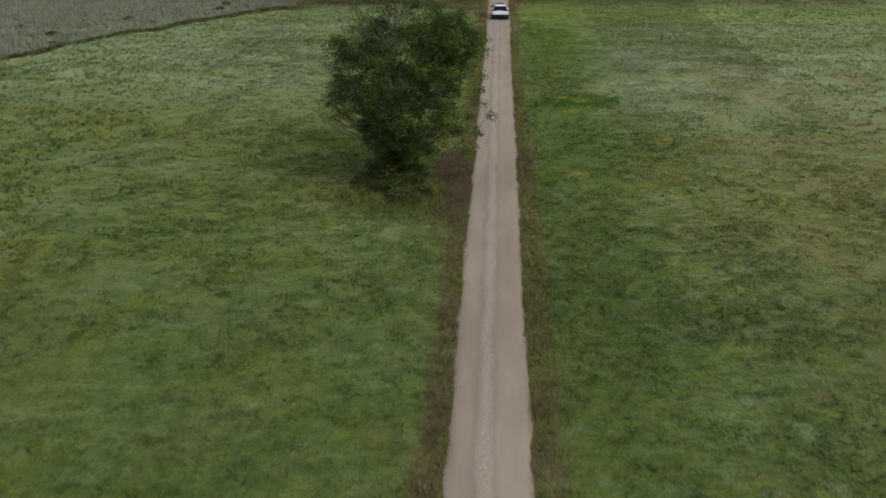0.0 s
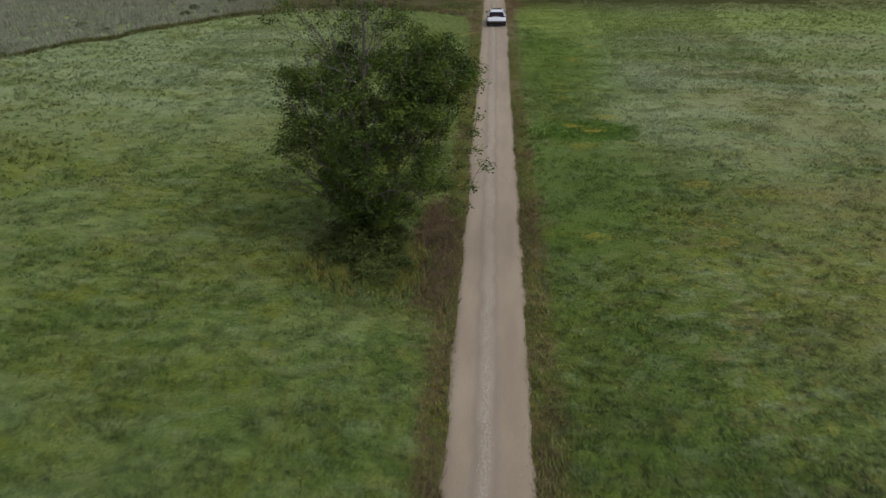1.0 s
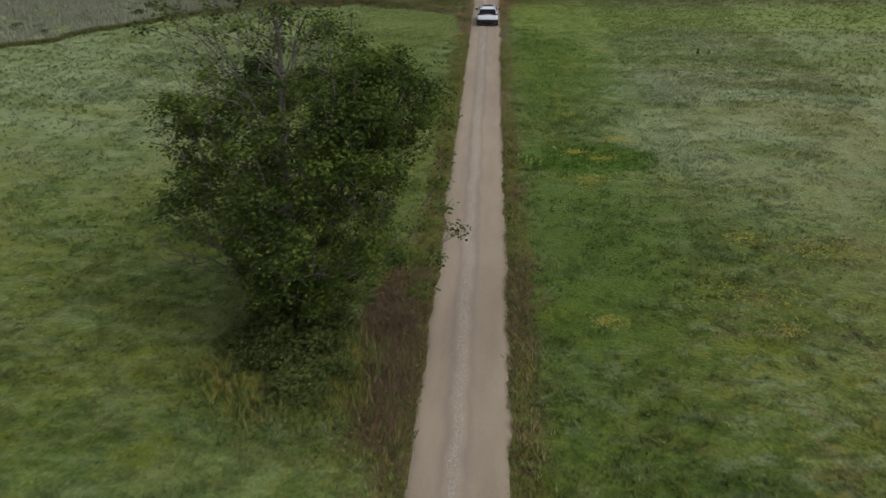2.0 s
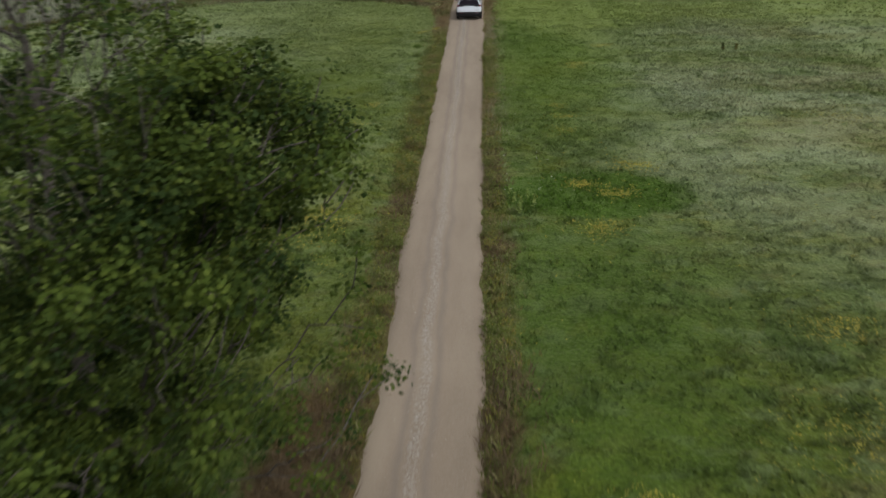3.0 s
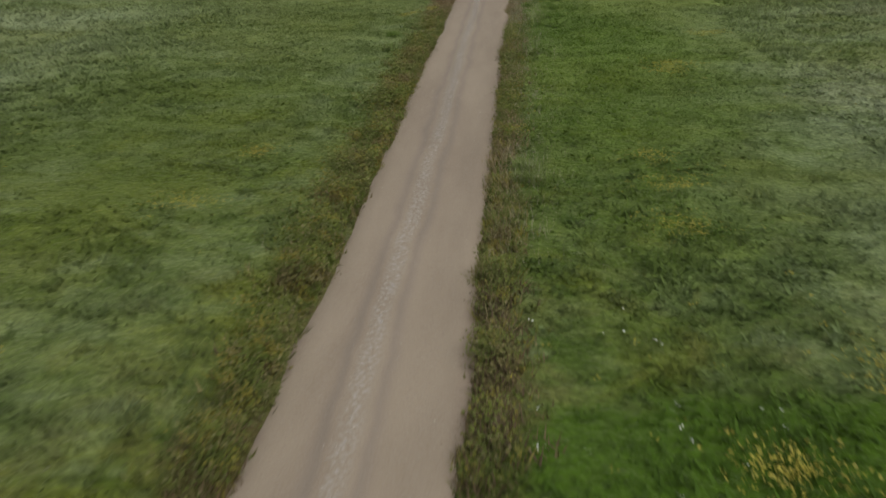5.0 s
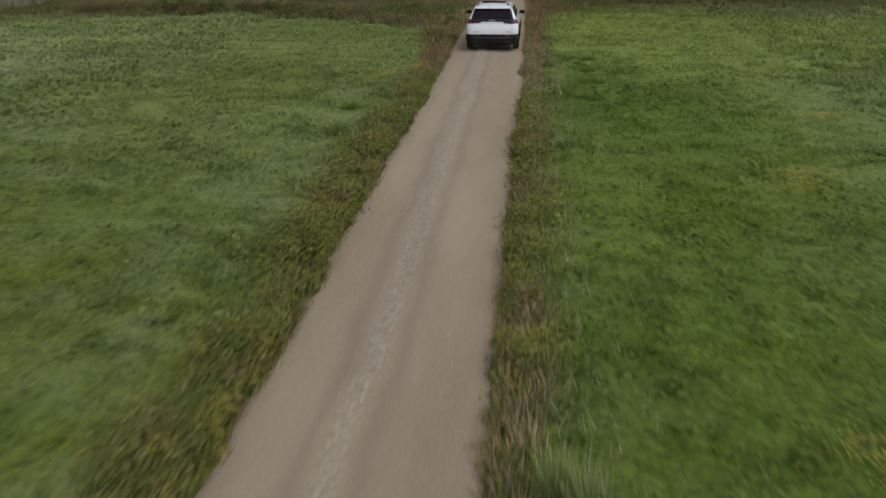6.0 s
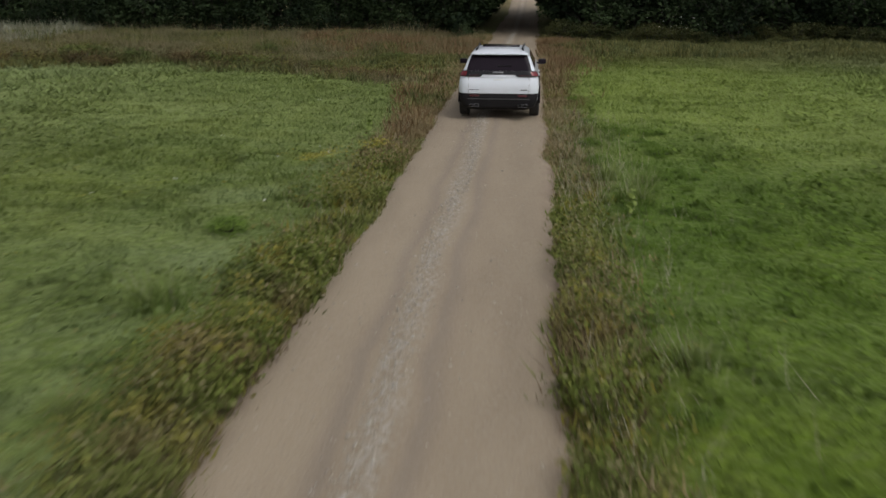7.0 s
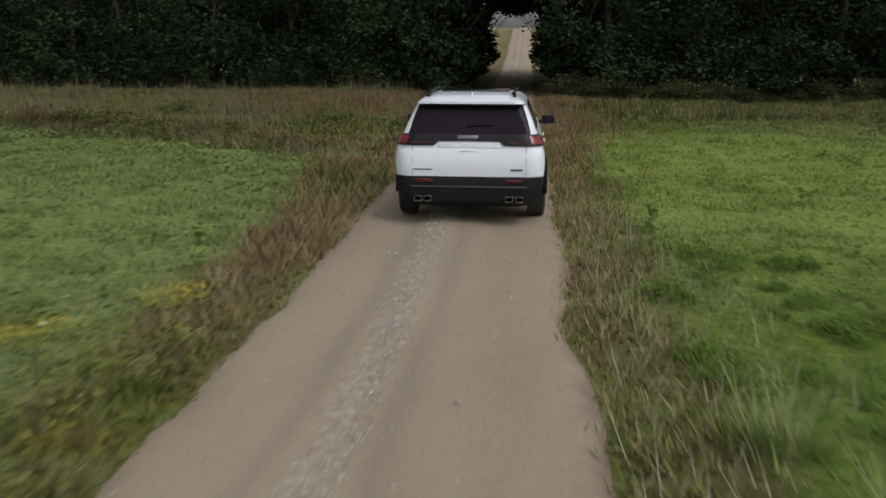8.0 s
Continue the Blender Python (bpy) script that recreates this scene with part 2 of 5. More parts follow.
def road_material():
    n = Nodes("packed_gravel_road", 0.92)
    s = n.xyz()
    c = n.mix(n.ramp(n.noise(0.45, 5, (1.6, 0.35, 1)), 0.3, 0.7), (0.214, 0.167, 0.112), (0.286, 0.229, 0.157))
    c = n.mix(n.ramp(n.noise(26, 3), 0.4, 0.75, 0, 0.5), c, (0.31, 0.265, 0.205))
    c = n.mix(n.ramp(n.noise(60, 2), 0.5, 0.75, 0, 0.4), c, (0.12, 0.095, 0.08))
    wob = n.calc("MULTIPLY", n.calc("SUBTRACT", n.noise(0.35, 3), 0.5), 0.5)
    mid = n.calc("ABSOLUTE", n.calc("ADD", n.calc("SUBTRACT", s[0], 3.52), wob))
    c = n.mix(n.calc("MULTIPLY", n.ramp(mid, 0.06, 0.24, 0.8, 0), n.ramp(n.noise(14, 4), 0.44, 0.64)), c, (0.35, 0.32, 0.275))
    shoulder = n.calc("MULTIPLY", n.ramp(mid, 0.3, 0.55, 1, 0), n.ramp(mid, 0.2, 0.34, 0, 1))
    c = n.mix(n.calc("MULTIPLY", shoulder, 0.38), c, (0.15, 0.122, 0.105))
    rim = n.ramp(n.calc("ABSOLUTE", n.calc("SUBTRACT", s[0], ROAD_MID)), 1.2, 1.6)
    c = n.mix(n.calc("MULTIPLY", rim, n.ramp(n.noise(2.2, 4), 0.35, 0.65)), c, (0.16, 0.115, 0.085))
    n.bump(n.noise(30, 5), 0.6, 0.02)
    return n.colour(c)


def stone_material():
    n = Nodes("pale_gravel_stone", 0.85)
    return n.colour(n.mix(n.island(), (0.26, 0.235, 0.20), (0.50, 0.46, 0.39)))


def bark_material():
    n = Nodes("grey_brown_bark", 0.95)
    c = n.mix(n.ramp(n.noise(9, 5, (6, 6, 1.2)), 0.35, 0.65), (0.060, 0.050, 0.042), (0.185, 0.162, 0.135))
    n.bump(n.noise(10, 5, (8, 8, 1.5)), 0.9, 0.05)
    return n.colour(c)


def leaf_material(name, a, b, c3, share=0.18, gloss=0.15, clump=0.6):
    n = Nodes(name, 0.7)
    n.bsdf.inputs["Specular IOR Level"].default_value = gloss
    r = n.island()
    c = n.mix(n.ramp(n.noise(clump, 3), 0.38, 0.66), a, b)
    c = n.mix(n.ramp(r, 0.55, 1.0, 0, 0.5), c, c3)
    return n.thin(c, share)


def plain(name, colour, rough, metal=0.0, vary=0.12, scale=14.0):
    n = Nodes(name, rough, metal)
    d = tuple(v * (1 - vary) for v in colour)
    n.put(n.bsdf.inputs["Roughness"], n.ramp(n.noise(scale, 4), 0.3, 0.7, rough * 0.85, min(1, rough * 1.2)))
    return n.colour(n.mix(n.ramp(n.noise(scale, 4), 0.35, 0.7), d, colour))


# bark of the wood, darkened to sit with its shade-dark leaves
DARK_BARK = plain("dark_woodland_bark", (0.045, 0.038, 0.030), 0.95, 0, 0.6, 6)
GROUND, GRASS, ROAD, STONE, BARK = ground_material(), grass_material(), road_material(), stone_material(), bark_material()
DRY = blade_material("dry_brown_grass", (0.190, 0.145, 0.066), (0.275, 0.212, 0.105), (0.36, 0.295, 0.165))
RUST = blade_material("rust_brown_grass", (0.085, 0.058, 0.028), (0.135, 0.088, 0.040), (0.165, 0.125, 0.058))
TAN = blade_material("tan_dying_weeds", (0.130, 0.088, 0.036), (0.190, 0.145, 0.062), (0.25, 0.20, 0.105))
RUSTY = blade_material("rusty_dry_grass", (0.125, 0.074, 0.032), (0.185, 0.118, 0.052), (0.23, 0.165, 0.078))
WEED = blade_material("verge_weeds", (0.052, 0.072, 0.016), (0.120, 0.122, 0.032), (0.19, 0.165, 0.05))
VERGE_MIX, VERGE_BUSH = verge_material("mixed_verge_growth", 0.25), verge_material("bushy_verge_growth", 0.2)
PALE_STEM = blade_material("pale_grass_stems", (0.24, 0.23, 0.14), (0.34, 0.32, 0.22), (0.40, 0.38, 0.28))
TUFT_GRASS = blade_material("light_green_tufts", (0.13, 0.19, 0.035), (0.19, 0.25, 0.06), (0.26, 0.29, 0.11))
ROUGH_GRASS = blade_material("tall_rough_grass", (0.100, 0.098, 0.038), (0.160, 0.134, 0.064), (0.21, 0.172, 0.095))
PALE_ROUGH = blade_material("pale_rough_meadow", (0.15, 0.16, 0.10), (0.225, 0.230, 0.165), (0.26, 0.26, 0.19))
YELLOW = blade_material("yellow_flower_heads", (0.34, 0.29, 0.04), (0.44, 0.38, 0.055), (0.28, 0.26, 0.06))
WHITE_FLOWER = blade_material("white_flower_heads", (0.6, 0.6, 0.55), (0.75, 0.75, 0.7), (0.7, 0.7, 0.6))
BROADLEAF = blade_material("light_green_broadleaf", (0.15, 0.21, 0.04), (0.20, 0.26, 0.055), (0.22, 0.28, 0.09))
VERGE_LEAF = leaf_material("verge_plant_leaf", (0.044, 0.064, 0.014), (0.170, 0.162, 0.040), (0.25, 0.185, 0.055), 0.18, 0.15, 1.1)
GREEN_LEAF = leaf_material("bright_plant_leaf", (0.085, 0.145, 0.020), (0.125, 0.195, 0.030), (0.17, 0.23, 0.05))
TREE_LEAF = leaf_material("field_tree_leaf", (0.026, 0.048, 0.010), (0.086, 0.126, 0.018), (0.165, 0.205, 0.032), 0.36, 0.15, 0.8)
# below real leaf green: the wood's deep shade is put into this colour
SHADED_WOOD_LEAF = leaf_material("shaded_woodland_leaf", (0.013, 0.021, 0.012), (0.042, 0.063, 0.027), (0.047, 0.069, 0.029), 0.2, 0.03, 0.42)
ROUGH_LEAF = leaf_material("rough_bush_leaf", (0.066, 0.090, 0.022), (0.108, 0.130, 0.034), (0.14, 0.15, 0.045))
WEEDY_LEAF = leaf_material("weedy_bush_leaf", (0.026, 0.035, 0.013), (0.064, 0.068, 0.024), (0.088, 0.076, 0.034), 0.2, 0.06, 0.9)
DEAD_LEAF = leaf_material("dying_weed_leaf", (0.056, 0.044, 0.018), (0.112, 0.084, 0.036), (0.145, 0.105, 0.05), 0.2, 0.06, 0.9)
SHRUB_LEAF = leaf_material("shrub_leaf", (0.038, 0.054, 0.014), (0.070, 0.088, 0.023), (0.10, 0.115, 0.034), 0.2, 0.06)


# ---- mesh helpers ----
def mesh_of(name, verts, faces, material, smooth=False):
    """A mesh from an array of corners and an array of triangles or quads."""
    v, f = np.asarray(verts, dtype=np.float32), np.asarray(faces, dtype=np.int32)
    me = bpy.data.meshes.new(name)
    k = f.shape[1]
    me.vertices.add(len(v))
    me.vertices.foreach_set("co", v.ravel())
    me.loops.add(f.size)
    me.loops.foreach_set("vertex_index", f.ravel())
    me.polygons.add(len(f))
    me.polygons.foreach_set("loop_start", np.arange(0, f.size, k, dtype=np.int32))
    if smooth:
        me.polygons.foreach_set("use_smooth", np.ones(len(f), dtype=bool))
    me.materials.append(material)
    me.update(calc_edges=True)
    me.validate()
    return me


def holder(name, at=(0, 0, 0), turn=0.0):
    ob = new(name)
    ob.matrix_basis = pose(*at, 0, 0, turn)
    return ob


def child(name, me, parent, label=""):
    ob = new(name, me)
    ob.parent = parent
    return tagged(ob, label)


def part(name, bm, material, parent, label="", smooth=True, angle=35):
    me = bpy.data.meshes.new(name)
    bmesh.ops.recalc_face_normals(bm, faces=bm.faces)
    bm.to_mesh(me)
    bm.free()
    me.materials.append(material)
    if smooth:
        for p in me.polygons:
            p.use_smooth = True
        me.set_sharp_from_angle(angle=radians(angle))
    return child(name, me, parent, label)


def box(bm, size, m, bevel=0.0):
    made = bmesh.ops.create_cube(bm, size=1, matrix=m @ Matrix.Diagonal((*size, 1)))
    if bevel:
        edges = {e for v in made["verts"] for e in v.link_edges}
        bmesh.ops.bevel(bm, geom=list(edges), offset=bevel, segments=2, affect="EDGES", profile=0.5)


def wave(x, y, size, seed):
    """Smooth random heights, -1 to 1, on arrays of places."""
    rng = np.random.default_rng(seed)
    table = rng.uniform(-1, 1, (64, 64))
    u, v = np.asarray(x) / size, np.asarray(y) / size
    i, j = np.floor(u).astype(int), np.floor(v).astype(int)
    a, b = u - i, v - j
    a, b = a * a * (3 - 2 * a), b * b * (3 - 2 * b)
    g = lambda p, q: table[p % 64, q % 64]
    return (g(i, j) * (1 - a) + g(i + 1, j) * a) * (1 - b) + (g(i, j + 1) * (1 - a) + g(i + 1, j + 1) * a) * b


def step(v, lo, hi):
    t = np.clip((np.asarray(v) - lo) / (hi - lo), 0, 1)
    return t * t * (3 - 2 * t)


def rise(y):
    """The road and land climb beyond the wood."""
    return 5.2 * step(y, 176, 262) + 3.0 * step(y, 250, 420)


def land(x, y):
    """Height of the meadow."""
    off = np.abs(np.asarray(x) - ROAD_MID)
    h = 0.12 * wave(x, y, 7.0, 1) + 0.12 * wave(x, y, 2.3, 2) + 0.13 * (0.5 - np.abs(wave(x, y, 1.3, 3)))
    h = h * step(off, 1.5, 3.2) + 0.05 * step(off, 1.5, 2.2) - 0.03
    return h + rise(y)


# ---- ground, road ----
def build_ground():
    xs = np.unique(np.concatenate([np.linspace(-900, -60, 22), np.linspace(-60, -24, 30), np.linspace(-24, 32, 112), np.linspace(32, 70, 30), np.linspace(70, 900, 22)]))
    ys = np.unique(np.concatenate([np.linspace(-300, 5, 14), np.linspace(5, 60, 125), np.linspace(60, 165, 200), np.linspace(165, 280, 40), np.linspace(280, 2500, 40)]))
    gx, gy = np.meshgrid(xs, ys)
    v = np.stack([gx, gy, land(gx, gy)], -1).reshape(-1, 3)
    w = len(xs)
    i = (np.arange(len(ys) - 1)[:, None] * w + np.arange(w - 1)[None]).ravel()
    f = np.stack([i, i + 1, i + w + 1, i + w], -1)
    tagged(new("ground", mesh_of("ground", v, f, GROUND, True)), "green overgrown meadow with lumpy uneven grass", "ground", kind="structure")


def build_road():
    ys = np.arange(-60, 420, 0.3)
    n = 13
    t = np.linspace(-1, 1, n)
    left = ROAD_L - 0.05 + 0.10 * wave(ys, 0 * ys, 1.7, 11) + 0.07 * wave(ys, 0 * ys, 0.6, 12) + 0.10 * wave(ys, 0 * ys, 9, 15)
    right = ROAD_R + 0.05 + 0.09 * wave(ys, 0 * ys, 1.9, 13) + 0.06 * wave(ys, 0 * ys, 0.5, 14)
    gx = left[:, None] + (right - left)[:, None] * (t[None] + 1) / 2
    gy = np.repeat(ys[:, None], n, 1)
    d = gx - ROAD_MID
    z = 0.035 + 0.03 * np.exp(-(d / 0.28) ** 2) - 0.012 * np.exp(-((np.abs(d) - 0.8) / 0.35) ** 2) + 0.004 * wave(gx, gy, 0.5, 16)
    z = z - 0.09 * (np.abs(t[None]) > 0.99)
    v = np.stack([gx, gy, z + rise(gy)], -1).reshape(-1, 3)
    i = (np.arange(len(ys) - 1)[:, None] * n + np.arange(n - 1)[None]).ravel()
    f = np.stack([i, i + 1, i + n + 1, i + n], -1)
    tagged(new("road", mesh_of("road", v, f, ROAD, True)), "narrow straight gravel farm track with two wheel ruts", "road", kind="structure")


def build_stones():
    """Loose stones along the crown of the track."""
    rng = np.random.default_rng(21)
    n = 12000
    y = np.concatenate([rng.uniform(88, 150, 10000), rng.uniform(10, 88, n - 10000)])
    x = 3.52 - 0.5 * wave(y, y * 0, 3.0, 22) * 0.25 + rng.normal(0, 0.10, n)
    far = rng.random(n) < 0.14
    x = np.where(far, rng.uniform(ROAD_L + 0.05, ROAD_R - 0.05, n), x)
    r = rng.uniform(0.006, 0.018, n) * np.where(rng.random(n) < 0.05, 1.7, 1)
    base = np.array([(1, 0, 0), (0, 1, 0), (-1, 0, 0), (0, -1, 0), (0, 0, 0.5), (0, 0, -0.5)])
    tri = np.array([(0, 1, 4), (1, 2, 4), (2, 3, 4), (3, 0, 4), (1, 0, 5), (2, 1, 5), (3, 2, 5), (0, 3, 5)])
    a = rng.uniform(0, 6.28, n)
    v = base[None] * (r[:, None, None] * rng.uniform(0.7, 1.3, (n, 6, 1)))
    c, s = np.cos(a)[:, None], np.sin(a)[:, None]
    v = np.stack([v[..., 0] * c - v[..., 1] * s + x[:, None], v[..., 0] * s + v[..., 1] * c + y[:, None], v[..., 2] + 0.05 + 0.02 * (np.abs(x - 3.52) < 0.2)[:, None]], -1)
    f = tri[None] + (np.arange(n) * 6)[:, None, None]
    tagged(new("gravel", mesh_of("gravel", v.reshape(-1, 3), f.reshape(-1, 3), STONE)), "loose pale stones along the middle of the track", "gravel", kind="stuff")


# ---- grass and weeds ----
def blades(rng, x, y, length, width, lean, per, z=None, spread=0.10):
    """Tufts at x, y: each of `per` bent blades of two triangles' length. Returns corners and triangles."""
    n = len(x)
    z = land(x, y) if z is None else z
    a = rng.uniform(0, 2 * np.pi, (n, per))
    l = length[:, None] * rng.uniform(0.6, 1.15, (n, per))
    tip = lean * rng.uniform(0.3, 1.2, (n, per)) * l
    bx = x[:, None] + rng.normal(0, spread, (n, per))
    by = y[:, None] + rng.normal(0, spread, (n, per))
    bz = np.repeat(z[:, None], per, 1) - 0.02
    w = width * rng.uniform(0.6, 1.3, (n, per))
    ca, sa = np.cos(a), np.sin(a)
    v = np.zeros((n, per, 3, 3))
    v[..., 0, :] = np.stack([bx - sa * w, by + ca * w, bz], -1)
    v[..., 1, :] = np.stack([bx + sa * w, by - ca * w, bz], -1)
    v[..., 2, :] = np.stack([bx + ca * tip, by + sa * tip, bz + l], -1)
    m = n * per
    return v.reshape(-1, 3), np.arange(m * 3).reshape(m, 3)


def join(parts):
    vs, fs, k = [], [], 0
    for v, f in parts:
        vs.append(v)
        fs.append(f + k)
        k += len(v)
    return np.concatenate(vs), np.concatenate(fs)


def off_road(x, margin):
    return (x < ROAD_L - margin) | (x > ROAD_R + margin)


def rough_edge(x):
    """Where the low meadow ends and the tall rough grass begins, on the far left side."""
    return np.interp(x, [-90, -46, -40, -28, -17.6, -10.4, -4.5, 0.3, 1.6], [70, 87, 102, 120, 127, 128, 125, 121, 112])


def build_grass():
    rng = np.random.default_rng(5)
    parts = []
    for x0, x1, y0, y1, dens, size, per in ((-8, 15, 84, 140, 42, 0.12, 6), (-22, 30, 20, 84, 17, 0.16, 5), (-60, -22, 25, 125, 6, 0.26, 5), (30, 56, 30, 140, 5, 0.26, 5), (-26, -8, 84, 130, 20, 0.20, 5), (15, 30, 84, 148, 27, 0.20, 5), (5, 15, 140, 148, 30, 0.2, 5)):
        n = int((x1 - x0) * (y1 - y0) * dens)
        x, y = rng.uniform(x0, x1, n), rng.uniform(y0, y1, n)
        keep = off_road(x, -0.05 + 0.08 * wave(y, x, 0.7, 31)) & ((x > 1.6) | (y < rough_edge(x) + 1.0))
        clump = 0.5 + 0.35 * wave(x, y, 0.8, 32) + 0.3 * (0.5 - np.abs(wave(x, y, 1.3, 3))) + 0.35 * wave(x, y, 3.1, 33)
        clump = np.where(y > 84, 0.5 + 0.55 * (clump - 0.5), clump)
        keep &= rng.random(n) < 0.45 + 0.7 * clump
        x, y, clump = x[keep], y[keep], clump[keep]
        l = size * np.clip(0.20 + 1.4 * clump, 0.2, 2.2) * rng.uniform(0.7, 1.3, len(x))
        parts.append(blades(rng, x, y, l * 0.85, 0.026 * size / 0.2 * (1.7 if dens < 40 else 1.0), 1.5, per))
    # low broad-leaved clumps
    n = 26000
    x, y = rng.uniform(-14, 18, n), rng.uniform(30, 138, n)
    k = off_road(x, 0.8) & (wave(x, y, 1.7, 34) + 0.6 * wave(x, y, 5.0, 35) + rng.normal(0, 0.2, n) > 0.1) & ((x > 1.6) | (y < rough_edge(x)))
    x, y = x[k], y[k]
    c = np.stack([x, y, land(x, y) + rng.uniform(0.02, 0.14, len(x))], -1)
    parts.append(leaf_mass(rng, c, np.full(len(x), 7), 0.20, 0.112, -0.1, 0.5, 0.9, 0.3))
    v, f = join(parts)
    tagged(new("meadow_grass", mesh_of("meadow_grass", v, f, GRASS)), "uneven green meadow grass with grey-green and dry patches", "grass", kind="stuff")


def build_verges():
    rng = np.random.default_rng(6)
    dry, weed, rust, tan = [], [], [], []
    for side, near, wide in ((-1, ROAD_L, 0.85), (1, ROAD_R, 0.66)):
        n = 10500
        y = np.concatenate([rng.uniform(78, 148, n * 2 // 3), rng.uniform(18, 78, n - n * 2 // 3)])
        out = np.abs(rng.normal(0, 0.55, n)) * wide * (1 + 0.45 * (side > 0) * (1 - step(y, 70, 80)))
        x = near + side * (out - 0.09 + 0.05 * wave(y, 0 * y, 0.35, 47) + 0.12 * wave(y, 0 * y, 1.2, 41 + side))
        kind = wave(x, y, 2.6, 43) + 0.5 * wave(x, y, 7.0, 44) + rng.normal(0, 0.4, n) + 0.30 * side - 0.72 + 1.45 * step(y, 103, 111)
        tall = (0.27 + 0.14 * wave(x, y, 1.3, 45)) * rng.uniform(0.6, 1.1, n)
        tall = tall * np.clip(0.28 + out / 0.42, 0.28, 1.0) * (1.0 - 0.28 * step(y, 100, 106))
        rusty = (wave(x, y, 3.4, 46) + rng.normal(0, 0.3, n) > -0.12 + 0.76 * step(y, 72, 82) - 0.45 * step(y, 103, 111)) & (y < 128)
        far = rusty & (y + rng.normal(0, 1.5, n) > 101)
        tan.append(blades(rng, x[far], y[far], tall[far] * 0.9, 0.011, 1.2, 8, spread=0.12))
        rusty_near = rusty & ~far
        rust.append(blades(rng, x[rusty_near], y[rusty_near], tall[rusty_near] * 0.95, 0.015, 1.1, 6, spread=0.10))
        kind = np.where(rusty & (rng.random(n) < 0.7), 9.0, kind)
        for pick, store, w, per in (((kind > 0.05) & (kind < 5), dry, 0.011, 6), (kind <= 0.05, weed, 0.026, 6)):
            store.append(blades(rng, x[pick], y[pick], tall[pick] * (0.95 if w < 0.02 else 0.85), w, 1.15, per, spread=0.08))
    n = 11000
    side = rng.random(n) < 0.8
    y = np.concatenate([rng.uniform(76, 109, n * 3 // 4), rng.uniform(58, 78, n - n * 3 // 4)])
    out = np.abs(rng.normal(0.15, 0.5, n))
    x = np.where(side, ROAD_L - 0.05 - out * 0.9, ROAD_R + 0.05 + out * 0.7)
    clump = (wave(x, y, 0.9, 48) + 0.7 * wave(x, y, 2.3, 49) + rng.normal(0, 0.25, n) > -0.05) & (y < np.where(side, 107, 103) + rng.normal(0, 1.5, n))
    x, y = x[clump], y[clump]
    n = len(x)
    tall = rng.uniform(0.05, 0.36, n) * np.clip(1.0 + 0.8 * wave(x, y, 0.9, 48), 0.4, 1.5)
    c = np.stack([x, y, land(x, y) + tall], -1)
    v, f = leaf_mass(rng, c, np.full(n, 16), 0.21, 0.052, -0.2)
    tagged(new("verge_plants", mesh_of("verge_plants", v, f, VERGE_BUSH)), "low leafy olive-green plants along the track's edges", "weeds", kind="stuff")
    # pale stems and light green tufts standing over the verge
    n = 1700
    x, y = ROAD_R + 0.15 + np.abs(rng.normal(0.2, 0.75, n)), rng.uniform(80, 116, n)
    x = np.where(rng.random(n) < 0.22, ROAD_L - 0.2 - np.abs(rng.normal(0.2, 0.6, n)), x)
    v, f = blades(rng, x, y, rng.uniform(0.2, 0.44, n), 0.0045, 0.9, 2, spread=0.05)
    tagged(new("pale_grass_stems", mesh_of("pale_grass_stems", v, f, PALE_STEM)), "pale seeded grass stems over the verge", "grass", kind="stuff")
    # dry ground and tall weeds round the lone tree
    n = 3500
    x, y = rng.normal(1.15, 0.6, n), rng.normal(52.0, 3.2, n)
    k = off_road(x, 0.1)
    v, f = blades(rng, x[k], y[k], rng.uniform(0.12, 0.3, k.sum()), 0.014, 1.3, 6)
    tagged(new("rusty_tree_undergrowth", mesh_of("rusty_tree_undergrowth", v, f, RUST)), "rusty brown undergrowth between the lone tree and the track", "undergrowth", kind="stuff")
    v, f = join(rust)
    tagged(new("rust_brown_undergrowth", mesh_of("rust_brown_undergrowth", v, f, RUST)), "rust-brown dying undergrowth along the track", "undergrowth", kind="stuff")
    v, f = join(tan)
    tagged(new("tan_undergrowth", mesh_of("tan_undergrowth", v, f, TAN)), "rusty tan dying weeds along the track near the wood", "undergrowth", kind="stuff")
    n = 2600
    x, y = rng.normal(-2.0, 1.2, n), rng.normal(49.8, 1.3, n)
    weed.append(blades(rng, x, y, rng.uniform(0.25, 0.55, n), 0.03, 0.9, 6))
    for name, store, m, label in (("verge_dry_grass", dry, DRY, "dry brown grass along the edges of the track"), ("verge_weeds", weed, VERGE_MIX, "dark green and olive weeds along the edges of the track")):
        v, f = join(store)
        tagged(new(name, mesh_of(name, v, f, m)), label, "grass", kind="stuff")


